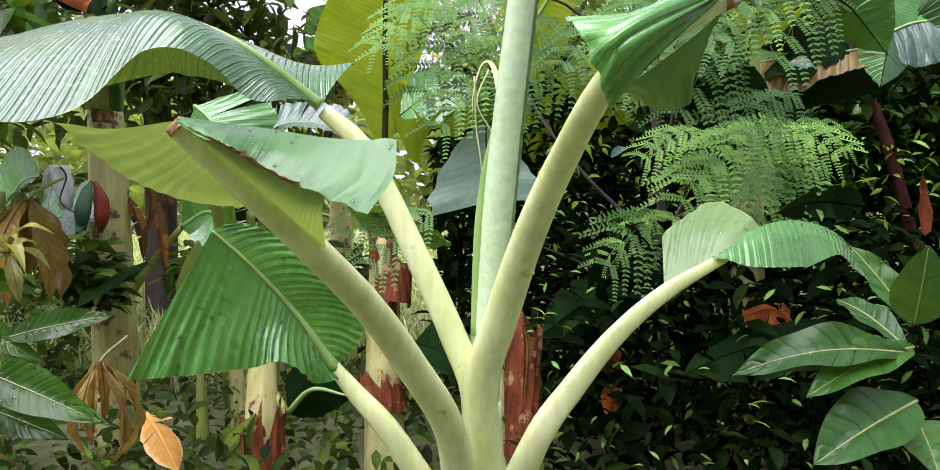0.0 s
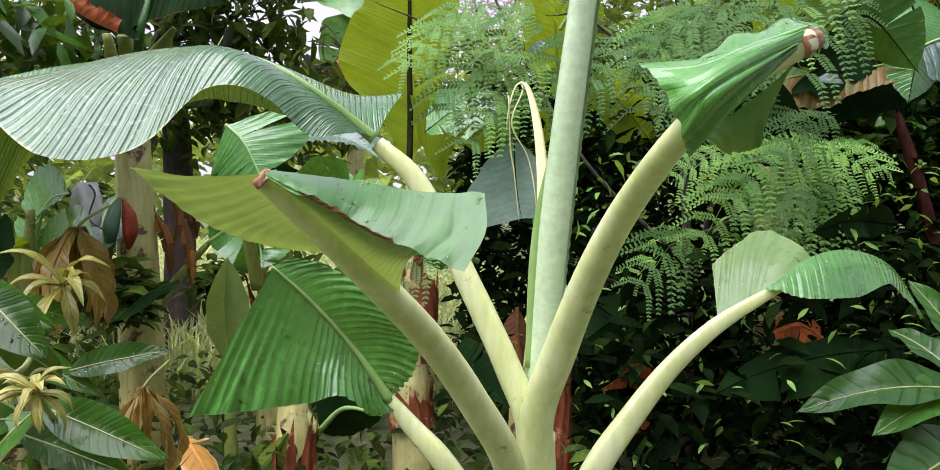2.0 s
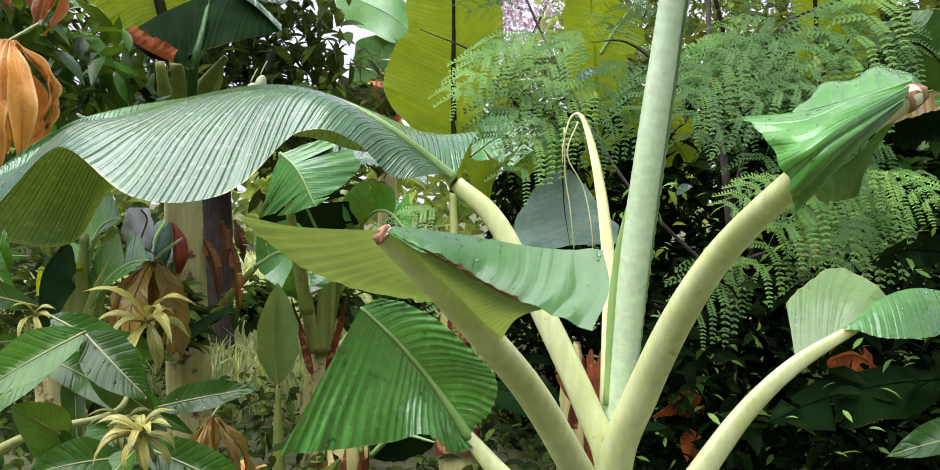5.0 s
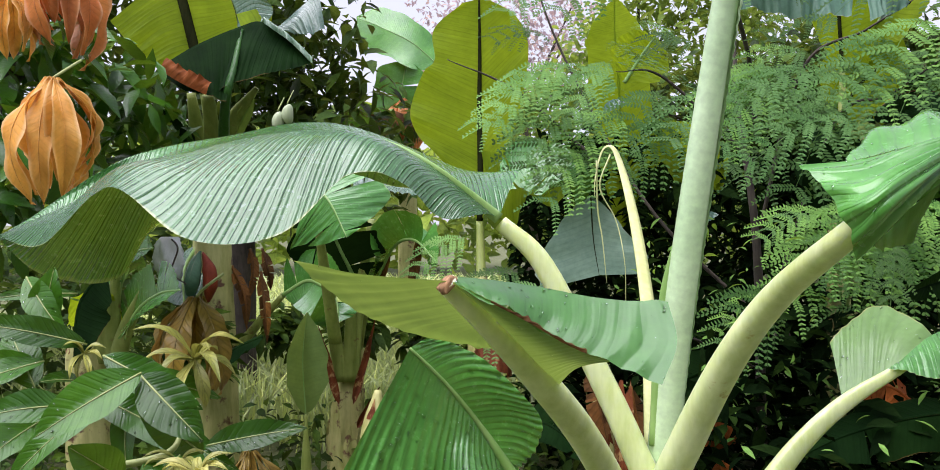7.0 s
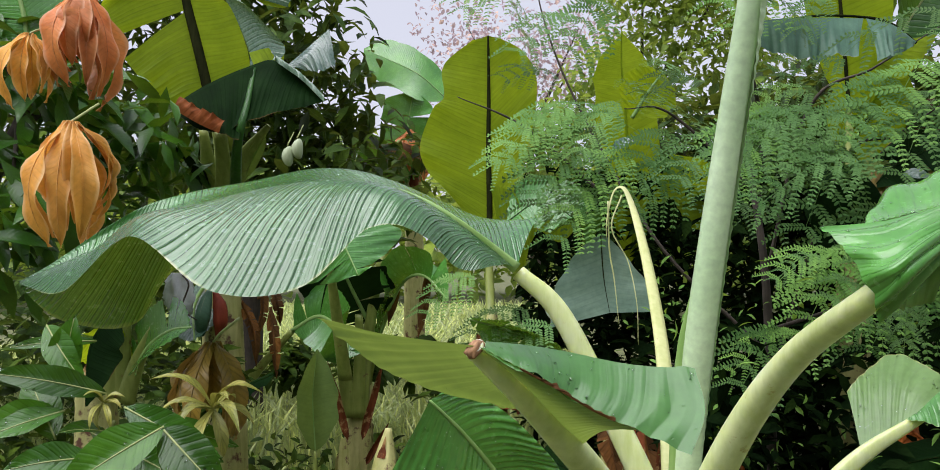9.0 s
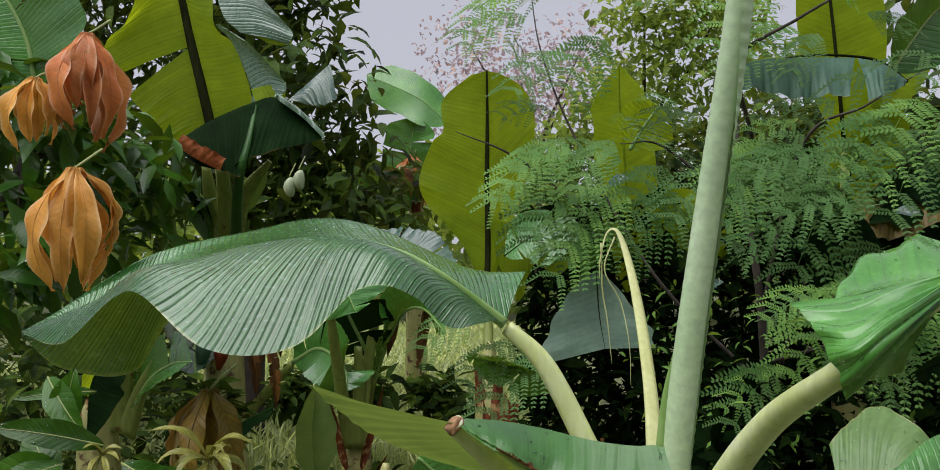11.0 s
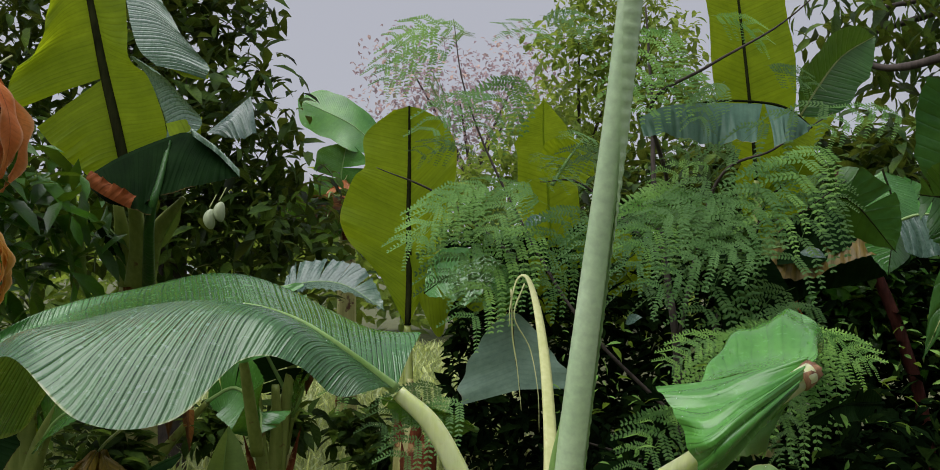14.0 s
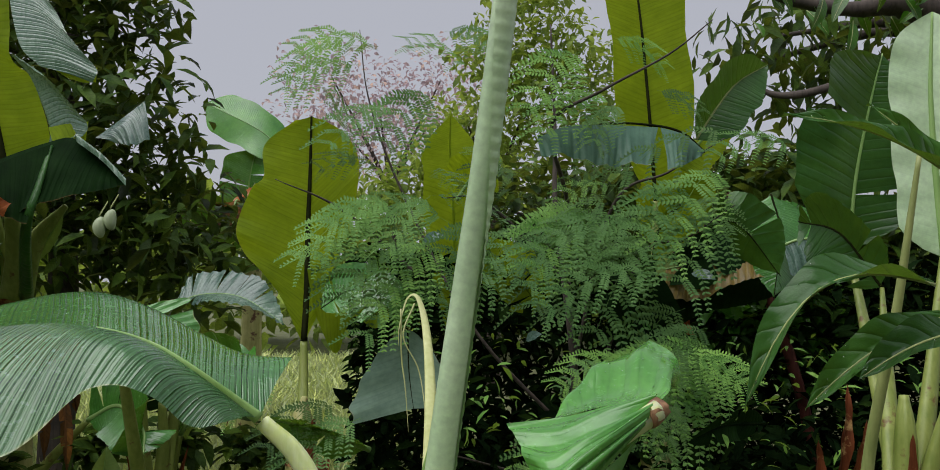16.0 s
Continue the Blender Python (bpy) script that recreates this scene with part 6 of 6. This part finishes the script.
# ---- background: tree crowns, thicket, grass ----
def leaf_cloud(count, where, size, seed, hang=0.5, ratio=0.16, nu=4):
    """Many small pointed leaves, each a folded blade, spread by the function where."""
    g = random.Random(seed)
    items = []
    for _ in range(count):
        p = np.array(where(g))
        an, el = g.uniform(0, 6.283), g.gauss(-hang, 0.5)
        d = np.array((math.cos(an) * math.cos(el), math.sin(an) * math.cos(el), math.sin(el)))
        ln = size * g.uniform(0.6, 1.25)
        up = np.array((g.gauss(0, 0.5), g.gauss(-0.2, 0.5), 1.0))
        items.append(lance(p, p + d * ln, ln * ratio, up, 0.1, 20, nu, 2, 0.0))
    return joined(items)


def box(a, b):
    return lambda g: tuple(g.uniform(lo, hi) for lo, hi in zip(a, b))


def clumps(centres, r, flat=0.8):
    def pick(g):
        c = centres[g.randrange(len(centres))]
        k = r * g.random() ** 0.5
        an, z = g.uniform(0, 6.283), g.uniform(-1, 1)
        q = math.sqrt(1 - z * z)
        return (c[0] + k * q * math.cos(an), c[1] + k * q * math.sin(an), c[2] + k * z * flat)
    return pick


def tree(name, label, foot, trunk, limbs, centres, r, count, size, mat, seed, bark=BARK, hang=0.5, ratio=0.16, thick=0.12, crown_label=""):
    foot = (foot[0], foot[1], -0.08)
    p = thing(name, label, "tree", foot)
    part("trunk", tube([foot] + trunk, [thick, thick * 0.8, thick * 0.5], 12, 24, rough=0.1, seed=seed), bark, p)
    for q in centres[:limbs]:
        a, b = np.array(trunk[-1]), np.array(q)
        part("limb", tube([a, (a * 2 + b) / 3 + (0, 0, 0.1), b], [thick * 0.4, thick * 0.25, thick * 0.08], 8, 14, rough=0.1), bark, p)
    part("crown", mesh("crown", *leaf_cloud(count, clumps(centres, r), size, seed, hang, ratio)), mat, p, crown_label)
    return p


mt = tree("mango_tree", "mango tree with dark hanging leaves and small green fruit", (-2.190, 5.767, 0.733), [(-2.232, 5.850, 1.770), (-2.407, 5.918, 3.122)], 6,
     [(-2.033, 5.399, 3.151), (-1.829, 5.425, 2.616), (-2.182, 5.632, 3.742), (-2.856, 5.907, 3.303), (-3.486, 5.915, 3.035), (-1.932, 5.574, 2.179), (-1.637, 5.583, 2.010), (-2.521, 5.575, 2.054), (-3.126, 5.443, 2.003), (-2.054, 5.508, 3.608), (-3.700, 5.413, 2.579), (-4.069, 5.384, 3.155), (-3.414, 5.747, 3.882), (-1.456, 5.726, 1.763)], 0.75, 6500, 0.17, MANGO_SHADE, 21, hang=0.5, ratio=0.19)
for k, q in enumerate(((-1.515, 4.361, 1.845), (-1.462, 4.362, 1.885))):
    sph = bmesh.new()
    bmesh.ops.create_uvsphere(sph, u_segments=14, v_segments=10, radius=0.032)
    for vv in sph.verts:
        vv.co.z *= 1.75
        vv.co.x += 0.012 * (vv.co.z / 0.06) ** 2
    me = bpy.data.meshes.new("fruit")
    sph.to_mesh(me)
    sph.free()
    me.polygons.foreach_set("use_smooth", [True] * len(me.polygons))
    fr = part("fruit", me, FRUIT, mt, "unripe pale green mango")
    fr.matrix_world = Matrix.Translation(q)
    part("fruit_stalk", tube([np.array(q) + (0, 0, 0.06), np.array(q) + (0.02, 0.06, 0.14)], [0.004, 0.003], 6, 6), TWIG, mt)

tree("mango_tree", "mango foliage around the young leaf tufts", (-2.502, 2.854, 0.278), [(-2.457, 2.909, 1.153), (-2.157, 2.978, 1.836)], 5,
     [(-2.035, 2.853, 1.904), (-1.913, 3.249, 1.901), (-2.045, 2.727, 1.586), (-1.873, 3.383, 1.741), (-2.339, 2.965, 2.158), (-1.964, 3.252, 1.553), (-2.214, 2.722, 1.376)], 0.30, 520, 0.20, MANGO, 22, thick=0.06, hang=0.6)
tree("blossoming_tree", "distant tree with a haze of pink blossom", (0.254, 16.870, 0.203), [(0.259, 16.797, 1.818), (0.139, 16.724, 3.432)], 5,
     [(-1.098, 16.608, 5.795), (-0.105, 16.644, 5.172), (0.888, 16.667, 4.797), (1.140, 16.625, 5.790), (-0.604, 16.673, 4.428), (-1.350, 16.657, 4.678)], 1.3, 3000, 0.12, BLOSSOM, 23, thick=0.15, ratio=0.3)
tree("tree", "distant leafy tree with olive green foliage", (1.777, 12.963, 0.506), [(1.780, 12.907, 1.747), (1.784, 12.851, 2.989)], 6,
     [(1.592, 11.462, 4.907), (2.020, 11.500, 4.132), (1.309, 12.796, 4.137), (2.625, 11.470, 4.905), (0.828, 12.827, 3.374), (1.759, 11.541, 3.187), (3.139, 11.508, 4.129), (0.062, 12.839, 2.994), (2.110, 11.427, 5.766)], 0.8, 5200, 0.16, OLIVE, 24, thick=0.15, ratio=0.25)
tree("mango_tree", "dark mango tree with an overhanging branch", (4.162, 5.734, 0.604), [(4.304, 5.607, 2.420), (4.012, 5.445, 3.465)], 6,
     [(2.769, 5.393, 3.388), (3.121, 5.214, 3.521), (3.461, 5.057, 3.319), (3.417, 5.338, 3.096), (2.735, 5.797, 3.276), (3.714, 5.054, 2.912), (4.073, 4.988, 3.328), (3.198, 5.764, 2.962)], 0.6, 750, 0.2, MANGO_SHADE, 25, thick=0.16, hang=0.8)
tree("mango_tree", "leafy mango tree with olive green foliage", (2.387, 7.727, -0.287), [(2.387, 7.790, 0.744), (2.387, 7.853, 1.775)], 5,
     [(1.136, 7.230, 2.248), (1.925, 7.243, 2.458), (2.713, 7.230, 2.248), (3.502, 7.237, 2.353), (4.028, 7.214, 1.986), (3.240, 7.198, 1.723), (2.188, 7.198, 1.723), (0.873, 7.192, 1.618), (4.292, 7.182, 1.461)], 0.7, 5200, 0.17, MANGO_SHADE, 26, thick=0.14, ratio=0.22)

stuff = part("thicket", mesh("thicket", *leaf_cloud(17000, lambda g: (g.uniform(-0.2, 4.6), g.uniform(4.0, 6.0), 0.02 + 1.75 * g.random() ** 0.95), 0.13, 31, 0.3, 0.2)), THICKET_SHADED, None)
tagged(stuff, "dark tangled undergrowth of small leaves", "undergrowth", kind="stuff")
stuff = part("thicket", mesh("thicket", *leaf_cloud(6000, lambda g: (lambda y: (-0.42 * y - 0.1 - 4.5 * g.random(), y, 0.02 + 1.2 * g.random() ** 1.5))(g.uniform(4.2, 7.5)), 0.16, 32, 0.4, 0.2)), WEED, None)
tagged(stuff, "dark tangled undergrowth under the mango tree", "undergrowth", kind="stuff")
stuff = part("far_woods", mesh("far_woods", *leaf_cloud(16000, lambda g: (g.uniform(-30, 32), g.uniform(16, 24), 2.9 * g.random() ** 0.9 + g.uniform(0, 1.0)), 0.5, 33, 0.3, 0.3)), OLIVE, None)
tagged(stuff, "far belt of trees and shrubs", "woods", kind="stuff")


def grass_mesh(count, area, seed, height):
    g = random.Random(seed)
    v, f, uv = [], [], []
    for _ in range(count):
        x, y = g.uniform(area[0], area[1]), g.uniform(area[2], area[3])
        h = height * g.uniform(0.5, 1.2)
        an = g.uniform(0, 6.283)
        w = 0.006 + 0.0008 * y
        sx, sy = math.cos(an) * w, math.sin(an) * w
        lx, ly = g.gauss(0, 0.35) * h, g.gauss(0, 0.35) * h
        k = len(v)
        v += [(x - sx, y - sy, -0.05), (x + sx, y + sy, -0.05), (x + lx * 0.4 + sx * 0.8, y + ly * 0.4 + sy * 0.8, h * 0.6), (x + lx * 0.4 - sx * 0.8, y + ly * 0.4 - sy * 0.8, h * 0.6), (x + lx, y + ly, h * 0.85)]
        f += [(k, k + 1, k + 2, k + 3), (k + 3, k + 2, k + 4)]
        uv += [(0, -1), (0, 1), (h * 0.6, 1), (h * 0.6, -1), (h, 0)]
    return mesh("grass", v, f, uv, False)


tagged(part("grass", grass_mesh(26000, (-6, 0.4, 4.6, 15), 41, 0.40), GRASS, None), "pale bright unmown grass", "grass", kind="stuff")
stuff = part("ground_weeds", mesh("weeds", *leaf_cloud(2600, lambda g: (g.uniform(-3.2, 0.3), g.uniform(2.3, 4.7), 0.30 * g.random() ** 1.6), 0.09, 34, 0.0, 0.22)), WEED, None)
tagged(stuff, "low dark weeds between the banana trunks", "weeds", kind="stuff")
stuff = part("thicket", mesh("thicket", *leaf_cloud(7000, lambda g: (g.uniform(0.3, 4.6), g.uniform(2.7, 4.3), 0.02 + 1.0 * g.random() ** 1.4), 0.12, 35, 0.3, 0.2)), THICKET_SHADED, None)
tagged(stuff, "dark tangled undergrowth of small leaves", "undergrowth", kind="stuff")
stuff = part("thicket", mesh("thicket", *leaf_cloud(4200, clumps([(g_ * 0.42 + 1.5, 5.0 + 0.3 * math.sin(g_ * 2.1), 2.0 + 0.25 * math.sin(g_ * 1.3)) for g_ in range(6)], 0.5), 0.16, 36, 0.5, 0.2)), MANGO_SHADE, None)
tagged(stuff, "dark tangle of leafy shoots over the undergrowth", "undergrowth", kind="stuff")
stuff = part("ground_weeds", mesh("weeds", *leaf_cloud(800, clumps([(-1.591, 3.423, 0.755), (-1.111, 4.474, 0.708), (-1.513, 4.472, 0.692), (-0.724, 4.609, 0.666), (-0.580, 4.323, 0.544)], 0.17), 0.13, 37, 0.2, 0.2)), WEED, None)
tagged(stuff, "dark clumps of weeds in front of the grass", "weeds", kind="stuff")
stuff = part("shrub_leaves", mesh("shrub", *leaf_cloud(2300, clumps([(2.245, 4.587, 1.546), (1.980, 4.510, 1.377), (2.028, 4.500, 1.427), (2.287, 4.500, 1.557), (2.490, 4.500, 1.394), (2.101, 4.500, 1.180), (2.515, 4.500, 1.147), (1.854, 4.500, 1.147), (2.228, 4.500, 1.345)], 0.26), 0.15, 38, 0.2, 0.24)), MANGO, None)
tagged(stuff, "green leaves of shrubs behind the red stem", "shrubs", kind="stuff")
stuff = part("undergrowth_sprigs", mesh("sprigs", *leaf_cloud(1300, lambda g: (g.uniform(0.2, 3.4), g.uniform(2.6, 4.0), 0.05 + 1.3 * g.random()), 0.06, 39, 0.2, 0.16)), FROND, None)
tagged(stuff, "small green leaves scattered through dark undergrowth", "undergrowth", kind="stuff")
